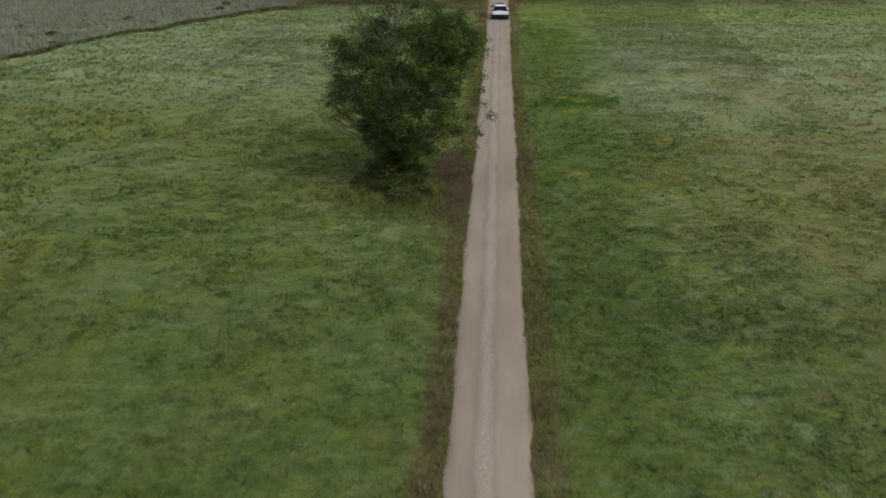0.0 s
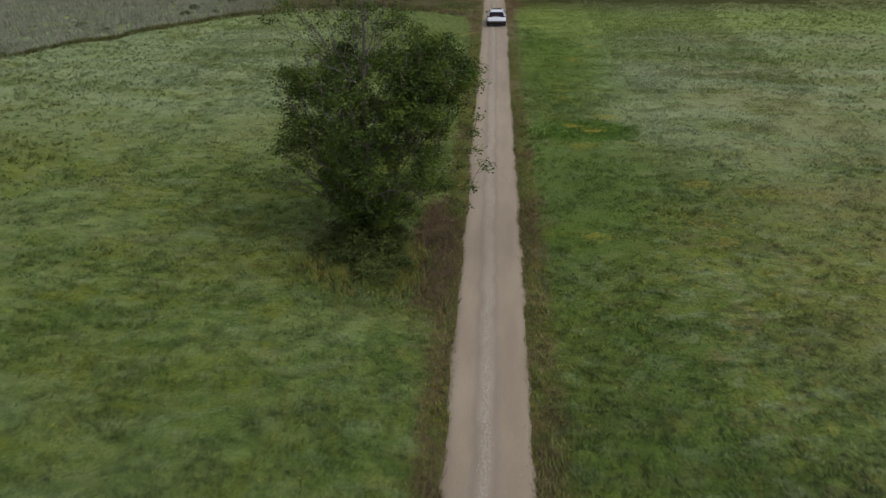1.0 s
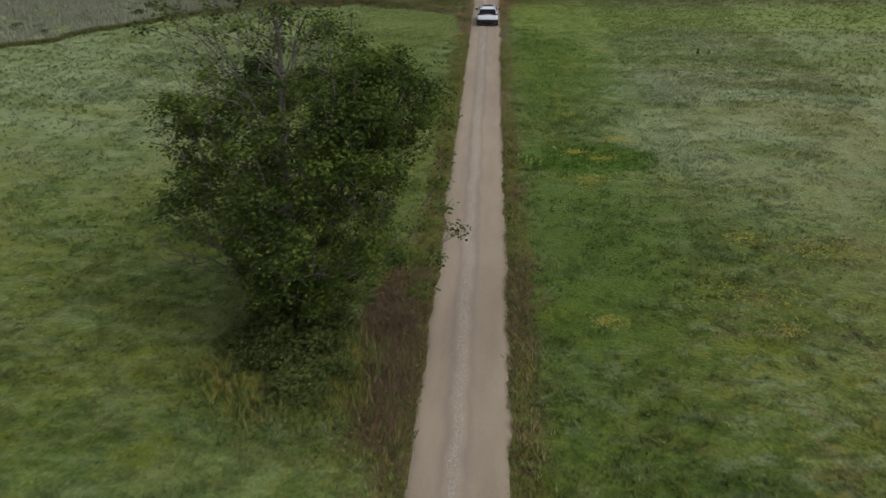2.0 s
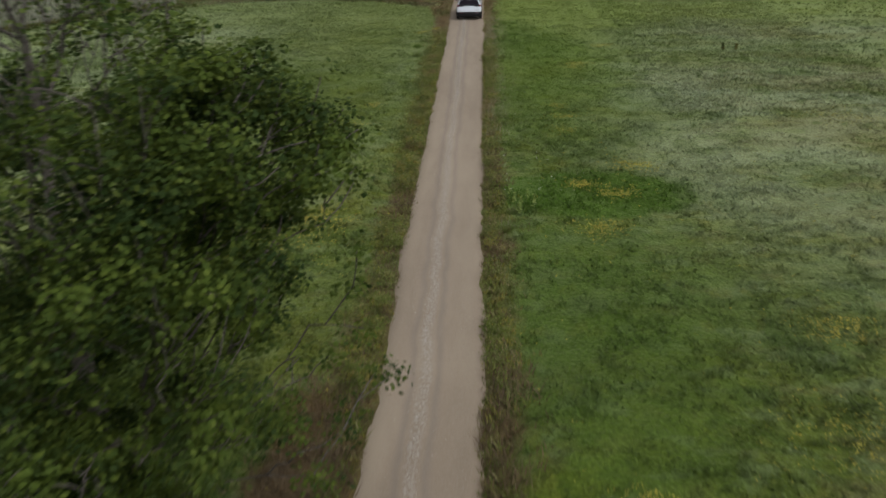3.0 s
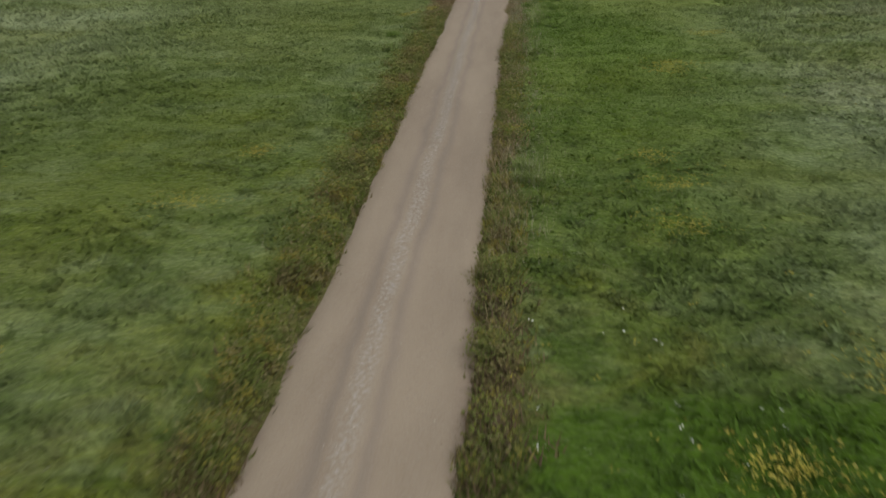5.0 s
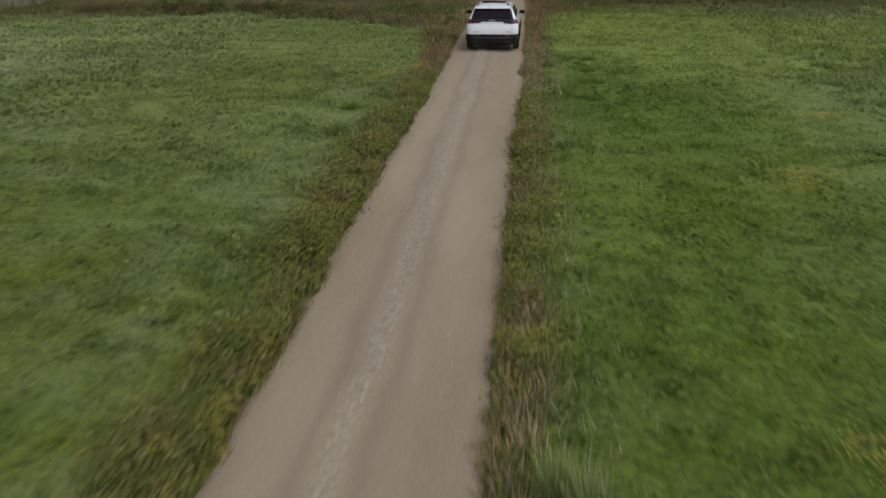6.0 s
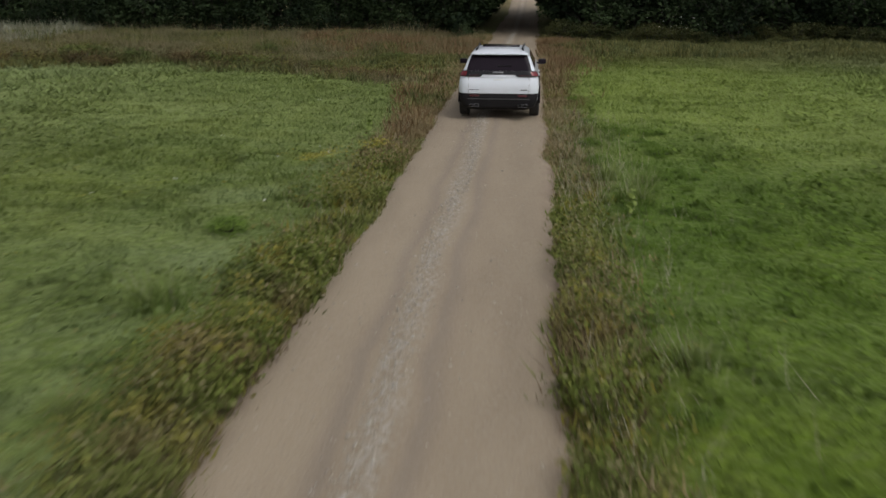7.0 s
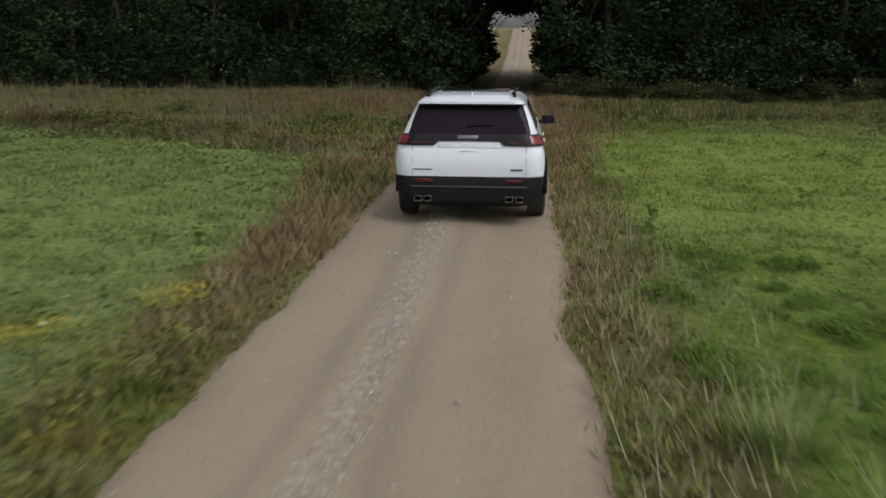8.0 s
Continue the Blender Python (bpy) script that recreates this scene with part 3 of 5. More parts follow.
def build_rough():
    rng = np.random.default_rng(7)
    n = 24000
    x, y = rng.uniform(-30, 1.9, n), rng.uniform(108, 150, n)
    k = y > rough_edge(x) - 0.6 + 1.2 * wave(x, y, 2.0, 51)
    x, y = x[k], y[k]
    l = 0.36 + 0.16 * wave(x, y, 2.4, 52) + 0.15 * wave(x, y, 1.0, 59)
    m = (wave(x, y, 3.0, 53) + rng.normal(0, 0.14, len(x))) > -0.12
    rust = m & ((wave(x, y, 3.6, 57) + 0.10 * (x + 5) + rng.normal(0, 0.14, len(x))) > 0.2)
    m &= ~rust
    g = ~m & ~rust
    v, f = blades(rng, x[rust], y[rust], l[rust] * 0.85, 0.02, 0.9, 6, spread=0.14)
    tagged(new("rusty_rough_grass", mesh_of("rusty_rough_grass", v, f, RUSTY)), "rusty dry grass between track and wood", "grass", kind="stuff")
    v, f = blades(rng, x[m], y[m], l[m] * rng.uniform(0.6, 1.1, m.sum()), 0.02, 0.9, 6, spread=0.14)
    tagged(new("tall_rough_grass", mesh_of("tall_rough_grass", v, f, ROUGH_GRASS)), "tall golden-brown rough grass before the wood", "grass", kind="stuff")
    v, f = blades(rng, x[g], y[g], l[g] * 0.8, 0.034, 0.9, 6, spread=0.14)
    tagged(new("tall_green_weeds", mesh_of("tall_green_weeds", v, f, WEED)), "dark green weeds among tall rough grass", "grass", kind="stuff")
    n = 2600
    x, y = rng.uniform(-32, 1.9, n), rng.uniform(134, 148.5, n)
    k = wave(x, y, 1.9, 62) + rng.normal(0, 0.15, n) > 0.0
    x, y = x[k], y[k]
    v, f = blades(rng, x, y, (0.75 + 0.4 * wave(x, y, 1.9, 62)) * rng.uniform(0.5, 1.15, len(x)), 0.011, 0.55, 5, spread=0.16)
    tagged(new("tall_seeded_grass", mesh_of("tall_seeded_grass", v, f, ROUGH_GRASS)), "tall seeded brown grass against the dark wood", "grass", kind="stuff")
    n = 1300
    x, y = 5.4 + np.abs(rng.normal(0, 0.9, n)), 143.5 - np.abs(rng.normal(0, 8.0, n))
    x = x + 0.5 * wave(x, y, 3.0, 61)
    x = np.maximum(x, ROAD_R + 0.1)
    v, f = blades(rng, x, y, 0.34 + 0.14 * wave(x, y, 2.0, 60), 0.018, 0.9, 6, spread=0.14)
    tagged(new("rusty_corner_grass", mesh_of("rusty_corner_grass", v, f, RUSTY)), "rusty dry grass where the track enters the wood", "grass", kind="stuff")
    n = 22000
    x, y = rng.uniform(-90, -24, n), rng.uniform(86, 152, n)
    k = y > rough_edge(x) - 0.4 + 0.8 * wave(x, y, 2.0, 54)
    x, y = x[k], y[k]
    v, f = blades(rng, x, y, 0.6 + 0.25 * wave(x, y, 3.0, 55), 0.05, 0.6, 5, spread=0.2)
    tagged(new("pale_rough_meadow", mesh_of("pale_rough_meadow", v, f, PALE_ROUGH)), "pale grey-brown tall meadow beyond the ditch line", "grass", kind="stuff")
    n = 1500
    x = rng.uniform(-30, 1.2, n)
    y = rough_edge(x) + np.abs(rng.normal(0, 7.0, n))
    k = (y < 147) & (wave(x, y, 3.3, 58) > -0.1)
    c = np.stack([x[k], y[k], land(x[k], y[k]) + rng.uniform(0.1, 0.4, k.sum())], -1)
    v, f = leaf_mass(rng, c, np.full(len(c), 34), 0.36, 0.055, 0.1)
    tagged(new("low_bushy_weeds", mesh_of("low_bushy_weeds", v, f, VERGE_LEAF)), "low bushy olive weeds among the rough grass", "weeds", kind="stuff")
    # the dark weedy line where the low meadow ends
    n = 9000
    x = rng.uniform(-60, -24, n)
    y = rough_edge(x) + rng.normal(0.2, 0.35, n)
    v, f = blades(rng, x, y, rng.uniform(0.2, 0.55, n), 0.035, 0.7, 4)
    tagged(new("ditch_weeds", mesh_of("ditch_weeds", v, f, WEED)), "dark strip of weeds along an old ditch", "weeds", kind="stuff")
    # olive sward under the wood's edge on the right side
    n = 9000
    x, y = rng.uniform(5.4, 45, n), rng.uniform(133, 147, n)
    v, f = blades(rng, x, y, 0.3 + 0.12 * wave(x, y, 2.0, 56), 0.03, 0.7, 5, spread=0.15)
    tagged(new("olive_grass", mesh_of("olive_grass", v, f, WEED)), "olive grass in front of the wood's edge", "grass", kind="stuff")


def build_flowers():
    rng = np.random.default_rng(8)
    spots = [(-20.8, 81.7, 1.0), (-23.9, 82.1, 1.2), (8.8, 53.4, 0.35), (14.5, 55.8, 1.0), (15.2, 53.2, 0.5), (15.4, 61.1, 0.6), (18.5, 60.0, 0.9), (23.2, 83.3, 1.2), (-1.8, 83.0, 0.5), (-2.2, 68.2, 1.2), (-2.8, 65.9, 1.0), (-1.2, 69.8, 0.6), (-3.6, 63.5, 0.8), (11.8, 75.9, 0.6), (9.3, 73.9, 0.4), (10.6, 72.8, 0.55), (9.4, 68.7, 0.55), (9.1, 86.3, 0.35), (9.4, 84.5, 0.5), (9.2, 81.8, 0.45), (11.2, 96.6, 0.5), (10.9, 95.6, 0.4), (13.6, 103.2, 0.5), (-0.9, 86.4, 0.3), (5.6, 88.7, 0.22), (1.4, 110.2, 0.2), (0.4, 109.2, 0.3)]
    xs, ys = [], []
    for x, y, r in spots:
        n = int(60 + 190 * r)
        xs.append(rng.normal(x, r * 1.0, n))
        ys.append(rng.normal(y, r * 0.75, n))
    n = 700
    xs.append(rng.uniform(-16, 22, n))
    ys.append(rng.uniform(30, 112, n))
    x, y = np.concatenate(xs), np.concatenate(ys)
    k = off_road(x, 0.2)
    x, y = x[k], y[k]
    v, f = blades(rng, x, y, np.where(y > 80, 0.027, 0.042), np.where(y > 80, 0.011, 0.019)[:, None], 1.2, 4, land(x, y) + rng.uniform(0.14, 0.26, len(x)), 0.05)
    tagged(new("yellow_flowers", mesh_of("yellow_flowers", v, f, YELLOW)), "patches of small yellow wild flowers in the meadow", "flowers", kind="stuff")
    x = np.concatenate([rng.normal(12.2, 1.2, 26), rng.uniform(6, 9.5, 26), rng.uniform(-3, 1.5, 8)])
    y = np.concatenate([rng.normal(141.3, 0.6, 26), rng.uniform(72, 78, 26), rng.uniform(104, 118, 8)])
    z = land(x, y) + np.concatenate([rng.uniform(0.8, 1.5, 26), rng.uniform(0.2, 0.32, 34)])
    v, f = blades(rng, x, y, np.full(len(x), 0.03), 0.014, 1.2, 4, z, 0.025)
    tagged(new("white_flowers", mesh_of("white_flowers", v, f, WHITE_FLOWER)), "scattered white wild flower heads", "flowers", kind="stuff")


# ---- trees and shrubs ----
def tube(pts, radii, sides):
    p = np.asarray(pts, dtype=float)
    d = np.gradient(p, axis=0)
    d /= np.linalg.norm(d, axis=1)[:, None] + 1e-9
    ref = np.where(np.abs(d[:, 2:3]) > 0.9, np.array([[1.0, 0, 0]]), np.array([[0, 0, 1.0]]))
    u = np.cross(d, ref)
    u /= np.linalg.norm(u, axis=1)[:, None] + 1e-9
    w = np.cross(d, u)
    a = np.arange(sides) * 2 * np.pi / sides
    ring = u[:, None] * np.cos(a)[None, :, None] + w[:, None] * np.sin(a)[None, :, None]
    v = p[:, None] + ring * np.asarray(radii)[:, None, None]
    n = len(p)
    i, j = np.meshgrid(np.arange(n - 1), np.arange(sides), indexing="ij")
    k = (j + 1) % sides
    f = np.stack([i * sides + j, i * sides + k, (i + 1) * sides + k, (i + 1) * sides + j], -1).reshape(-1, 4)
    return v.reshape(-1, 3), f


def skeleton_tree(rng, trunk, targets, thick):
    """Grows branches from the trunk's points to every target, each from the nearest point that already stands."""
    nodes = [np.array(p, dtype=float) for p in trunk]
    way = list(np.cumsum([0.0] + [np.linalg.norm(np.subtract(a, b)) for a, b in zip(trunk[1:], trunk)]))
    up = [-1] + list(range(len(trunk) - 1))
    order = np.argsort([np.linalg.norm(t - np.array([trunk[0][0], trunk[0][1], min(t[2], trunk[-1][2])])) for t in targets])
    tips = []
    for o in order:
        t = targets[o]
        arr = np.array(nodes)
        d = np.linalg.norm(arr - t, axis=1) + 0.9 * np.maximum(0, arr[:, 2] - t[2] + 0.3) + 0.55 * np.array(way)
        i = int(np.argmin(d))
        gap = np.linalg.norm(nodes[i] - t)
        steps = max(2, int(gap / 0.45))
        last = i
        a = nodes[i]
        for s in range(1, steps + 1):
            q = a + (t - a) * s / steps
            q = q + np.array([0, 0, 0.10 * gap * math.sin(math.pi * s / steps)]) * (-0.6 if rng.random() < 0.3 else 0.5) + rng.normal(0, 0.02 * gap ** 0.5, 3) * (s < steps)
            nodes.append(q)
            way.append(way[last] + gap / steps)
            up.append(last)
            last = len(nodes) - 1
        tips.append(last)
    load = np.zeros(len(nodes))
    for t in tips:
        load[t] += 1
    for i in range(len(nodes) - 1, 0, -1):
        load[up[i]] += load[i]
    rad = thick * (np.maximum(load, 0.6) / max(load[0], 1)) ** 0.54
    kids = {}
    for i, p in enumerate(up):
        kids.setdefault(p, []).append(i)
    chains, stack = [], [(0, [0])]
    while stack:
        i, line = stack.pop()
        while True:
            ks = sorted(kids.get(i, []), key=lambda k: -load[k])
            if not ks:
                break
            for k in ks[1:]:
                stack.append((k, [i, k]))
            i = ks[0]
            line.append(i)
        chains.append((line, rad[line].copy()))
    return np.array(nodes), chains


def leaf_mass(rng, centres, counts, radius, size, droop=0.3, out=0.6, up=0.9, stray=0.45):
    """Pointed two-triangle leaves round each centre."""
    c = np.repeat(np.asarray(centres), counts, axis=0)
    n = len(c)
    d = rng.normal(0, 1, (n, 3))
    d /= np.linalg.norm(d, axis=1)[:, None]
    p = c + d * (radius * rng.random(n) ** 0.45)[:, None] * np.array([1.15, 1.15, 0.75])
    a = rng.uniform(0, 2 * np.pi, n)
    ax = np.stack([np.cos(a), np.sin(a), rng.normal(-droop, 0.35, n)], -1)
    ax /= np.linalg.norm(ax, axis=1)[:, None]
    nrm = d * out + np.array([0, 0, up]) + rng.normal(0, stray, (n, 3))
    sd = np.cross(ax, nrm)
    sd /= np.linalg.norm(sd, axis=1)[:, None] + 1e-9
    s = (size * rng.uniform(0.6, 1.25, n))[:, None]
    v = np.stack([p - ax * s * 0.5, p + sd * s * 0.38 + ax * s * 0.05, p + ax * s * 0.6, p - sd * s * 0.38 + ax * s * 0.05], 1)
    q = np.arange(n)[:, None] * 4
    f = np.concatenate([q + np.array([[0, 1, 2]]), q + np.array([[0, 2, 3]])], 0)
    return v.reshape(-1, 3), f


def wood_parts(nodes, chains, parent, thin_sides=4, limbs=9, bark=None):
    """The trunk and the thickest limbs as parts of their own, the rest as twigs."""
    bark = bark or BARK
    chains = sorted(chains, key=lambda c: -(c[1][min(1, len(c[1]) - 1)] * len(c[0])))
    main = next(c for c in chains if c[0][0] == 0)
    rest = [c for c in chains if c is not main]
    v, f = tube(nodes[main[0]], np.maximum(main[1] * np.where(np.arange(len(main[1])) == 0, 1.35, 1), 0.012), 9)
    child("trunk", mesh_of("trunk", v, f, bark, True), parent, "grey-brown bark trunk")
    for line, r in rest[:limbs]:
        v, f = tube(nodes[line], np.maximum(np.minimum(r, r[min(1, len(r) - 1)]) * 0.8, 0.012), 7)
        child("limb", mesh_of("limb", v, f, bark, True), parent)
    if rest[limbs:]:
        v, f = join([tube(nodes[line], np.maximum(np.minimum(r, r[min(1, len(r) - 1)]), 0.015 if limbs > 10 else 0.009), thin_sides) for line, r in rest[limbs:]])
        tagged(child("brushwood", mesh_of("brushwood", v, f, bark, True), parent), kind="stuff")


def lone_tree(at):
    """The big leafy tree by the track: rounded lobes of leaves with gaps, upright bare stems on top."""
    rng = np.random.default_rng(77)
    tree = holder("tree", at)
    t, leafy = [], []
    heights = [0.8, 1.7, 2.5, 3.4, 4.4, 5.4, 7.0, 8.4, 9.2, 10.3, 11.8, 14.0]
    west = [1.0, 1.5, 1.9, 2.6, 4.1, 4.5, 4.5, 3.9, 3.6, 4.3, 3.8, 2.2]
    east = [1.0, 1.5, 2.8, 4.2, 5.0, 4.6, 4.6, 4.8, 4.3, 3.6, 2.2, 1.4]

    def reach(a, z):
        """How far the crown goes out at this height, in this direction."""
        w, e = np.interp(z, heights, west), np.interp(z, heights, east)
        return w + (e - w) * (0.5 + 0.5 * math.cos(a))

    def leaves_at(x, z):
        """The share of leaves on the twigs: thin on top, low on the track's side and on the dead limbs."""
        if z > 9.2 and x < 1.6:
            return 0.6 if rng.random() < 0.22 else 0.03
        if x < -2.8 and z < 4.3:
            return 0.05
        if x < -1.8 and z > 6.8:
            return 0.9 if rng.random() < 0.4 else 0.08
        if x > 1.6 and 2.2 < z < 6.0:
            return 0.85 if rng.random() < 0.36 else 0.08
        return 1.0 if rng.random() < 0.86 else 0.1

    # dense heart of the crown, fullest low down
    for i in range(360):
        z = 1.2 + 8.6 * rng.random() ** (1.0 if i < 230 else 2.0)
        a = rng.uniform(0, 2 * np.pi)
        p = np.array([math.cos(a), math.sin(a), 0]) * reach(a, z) * 0.66 * rng.random() ** 0.5 + np.array([0, 0, z])
        t.append(p)
        leafy.append((1.1 if z < 5 and p[0] < 1.2 else 0.85) * leaves_at(p[0], z))
    # lobes of leaves, each a bunch of twigs
    for i in range(112):
        z = 2.3 + 7.9 * ((i * 0.7549) % 1.0)
        a = rng.uniform(0, 2 * np.pi)
        big = rng.uniform(0.55, 1.05)
        c = np.array([math.cos(a), math.sin(a), 0]) * max(0.3, reach(a, z) - 0.55 * big) * rng.uniform(0.72, 1.0) + np.array([0, 0, z])
        share = leaves_at(c[0], z)
        for k in range(int(9 * big) + 3):
            d = rng.normal(0, 1, 3)
            t.append(c + d / np.linalg.norm(d) * big * rng.random() ** 0.4 * np.array([1.1, 1.1, 0.8]))
            leafy.append(share * rng.uniform(0.7, 1.1) * (0.42 if c[1] < 0.3 and c[0] < 1.8 else 0.75))
    # the full dome towards the track
    for x, y, z, big in ((4.2, 0.8, 9.0, 1.0), (3.5, 0.2, 9.6, 0.9), (4.5, 1.4, 8.0, 0.9), (4.6, 0.1, 8.4, 0.8), (3.2, 1.9, 8.8, 1.0), (3.4, -0.9, 8.5, 0.9), (2.6, 0.6, 9.8, 0.9), (4.0, 0.5, 7.2, 0.9), (4.7, 0.9, 8.7, 0.7)):
        for k in range(int(8 * big) + 3):
            d = rng.normal(0, 1, 3)
            t.append(np.array((x, y, z)) + d / np.linalg.norm(d) * big * rng.random() ** 0.4 * np.array([1.0, 1.1, 0.8]))
            leafy.append(rng.choice([0.25, 0.6, 0.9]))
    # thin ascending twigs of the top
    for i in range(300):
        z = rng.uniform(9.0, 14.2)
        a = rng.uniform(0, 2 * np.pi)
        t.append(np.array([math.cos(a), math.sin(a), 0]) * reach(a, z) * rng.random() ** 0.45 + np.array([0, 0, z]))
        leafy.append(rng.choice([0.0, 0.05, 0.15, 0.5]))
    # grey dead limbs low on the field's side
    for i in range(44):
        t.append(np.array([rng.uniform(-4.6, -2.6), rng.uniform(-2.2, 1.2), rng.uniform(3.3, 4.5)]))
        leafy.append(0.0)
    # single sprays that reach over the track
    for q in ((5.5, -0.4, 4.5), (5.75, 0.0, 4.2), (5.2, 0.5, 4.9), (5.2, 0.3, 6.6), (4.9, -0.8, 3.5), (5.3, 0.2, 8.2), (4.6, -1.2, 2.6), (4.9, 0.6, 3.0), (4.4, 1.3, 3.9), (4.2, -0.4, 2.2), (5.0, 0.9, 5.6)):
        t.append(np.array(q))
        leafy.append(0.5)
    stems = [(0, 0, -0.1), (0.05, 0, 0.8), (0.0, 0.05, 1.7), (0.1, 0, 3.0), (0.0, -0.1, 4.6), (-0.1, 0.05, 6.4), (0.0, 0.1, 8.4), (0.1, 0.0, 10.4), (0.05, 0.05, 12.4)]
    nodes, chains = skeleton_tree(rng, stems, t, 0.36)
    wood_parts(nodes, chains, tree, 4, 18)
    counts = (np.array(leafy) * rng.uniform(70, 150, len(t))).astype(int)
    v, f = leaf_mass(rng, t, (counts * 1.25).astype(int), 0.43, 0.116, 0.3, 0.9, 0.8, 0.28)
    child("crown", mesh_of("crown", v, f, TREE_LEAF), tree, "dark green broad leaves with gaps")
    return tagged(tree, "large dark green broadleaf tree with bare twigs on top", "tree")


def wood_tree(seed, shape, clumps=95, leaves=80, size=0.22):
    rng = np.random.default_rng(seed)
    tree = holder("tree")
    t = []
    while len(t) < clumps:
        z = rng.uniform(0.9, 13.0) if rng.random() < 0.6 else rng.uniform(0.9, 6.5)
        r = np.interp(z, [0.9, 2.5, 6, 9, 13], [2.4, 3.0, 3.4, 3.0, 0.8])
        a = rng.uniform(0, 2 * np.pi)
        q = np.array([math.cos(a) * r, math.sin(a) * r, 0]) * rng.random() ** 0.4 + np.array([0, 0, z])
        if shape == "arch" and q[0] > 1.7 and z < 5.6:
            continue
        t.append(q)
    if shape == "arch":
        for i in range(44):
            t.append(np.array([rng.uniform(1.8, 5.2), rng.uniform(-2.8, 2.8), rng.uniform(5.5, 9.0)]))
    nodes, chains = skeleton_tree(rng, [(0, 0, -0.2), (0.05, 0, 1.0), (0, 0.05, 2.2), (0.05, 0, 3.8), (0, 0, 5.6)], t, 0.19)
    wood_parts(nodes, chains, tree, 3, 3, DARK_BARK)
    v, f = leaf_mass(rng, t, np.full(len(t), leaves), 0.95 if size < 0.5 else 1.2, size, 0.3, 1.2, 0.6, 0.2)
    child("crown", mesh_of("crown", v, f, SHADED_WOOD_LEAF), tree, "dense foliage down to the ground, green darkened for shade")
    return tagged(tree, "dark green broadleaf tree in the dense wood", "tree", "trees of the wood")


def shrub(seed, high, wide, leaf, label, group, count=26, size=0.17):
    rng = np.random.default_rng(seed)
    bush = holder("shrub")
    t = []
    while len(t) < 34:
        z = rng.uniform(0.15, 1.0)
        r = wide * math.sin(math.pi * (0.28 + 0.6 * z)) * rng.random() ** 0.45
        a = rng.uniform(0, 2 * np.pi)
        t.append(np.array([math.cos(a) * r, math.sin(a) * r, z * high]))
    nodes, chains = skeleton_tree(rng, [(0, 0, -0.1), (0, 0, 0.15 * high)], t, 0.05)
    v, f = join([tube(nodes[l], np.maximum(r, 0.006), 3) for l, r in chains])
    tagged(child("brushwood", mesh_of("brushwood", v, f, DARK_BARK, True), bush), kind="stuff")
    slim = min(1.0, wide / 0.5)
    v, f = leaf_mass(rng, t, np.full(len(t), count), 0.34 * high ** 0.5 * max(0.3, slim), size * high ** 0.3 * max(0.5, slim))
    child("foliage", mesh_of("foliage", v, f, leaf), bush)
    return tagged(bush, label, "shrub", group)


def build_trees():
    rng = np.random.default_rng(9)
    lone_tree((-2.3, 52.2, 0.0))
    kinds = [wood_tree(100 + i, "full", 95, 78, 0.178) for i in range(3)]
    arch = wood_tree(110, "arch", 95, 42, 0.30)
    back = wood_tree(120, "full", 62, 24, 0.62)
    placed = False
    spots = []
    for side in (-1, 1):
        for row, (dy, start) in enumerate(((0, 3.2), (5.5, 5.0), (11, 3.6), (20, 5.0))):
            gap = 3.6 if row < 2 else 4.6
            reach = 46 if row < 3 else 36
            x = start + 1.6
            while x < reach:
                y = (151 if side < 0 else 147.5) + dy + 0.10 * x * (1 if side < 0 else -0.25) + rng.normal(0, 0.7)
                spots.append((ROAD_MID + side * x, y, row))
                x += gap * rng.uniform(0.8, 1.25)
    spots.sort(key=lambda q: q[2])
    for i, (x, y, row) in enumerate(spots):
        m = pose(x, y, float(land(x, y)) - 0.02, 0, 0, rng.uniform(0, 360)) @ Matrix.Diagonal((*(rng.uniform(0.85, 1.2),) * 2, rng.uniform(0.85, 1.25), 1))
        if i < 3:
            kinds[i].matrix_basis = m
        elif row < 1:
            copy_thing(kinds[i % 3], m)
        elif not placed:
            back.matrix_basis, placed = m, True
        else:
            copy_thing(back, m)
    first = True
    for y in (150, 154.5, 159, 163.5, 168, 172.5, 177, 181.5):
        for side in (-1, 1):
            x = ROAD_MID + side * rng.uniform(3.7, 4.1)
            m = pose(x, y + rng.normal(0, 0.5), float(rise(y)) - 0.02, 0, 0, (0 if side < 0 else 180) + rng.uniform(-12, 12))
            if first:
                arch.matrix_basis, first = m, False
            else:
                copy_thing(arch, m)


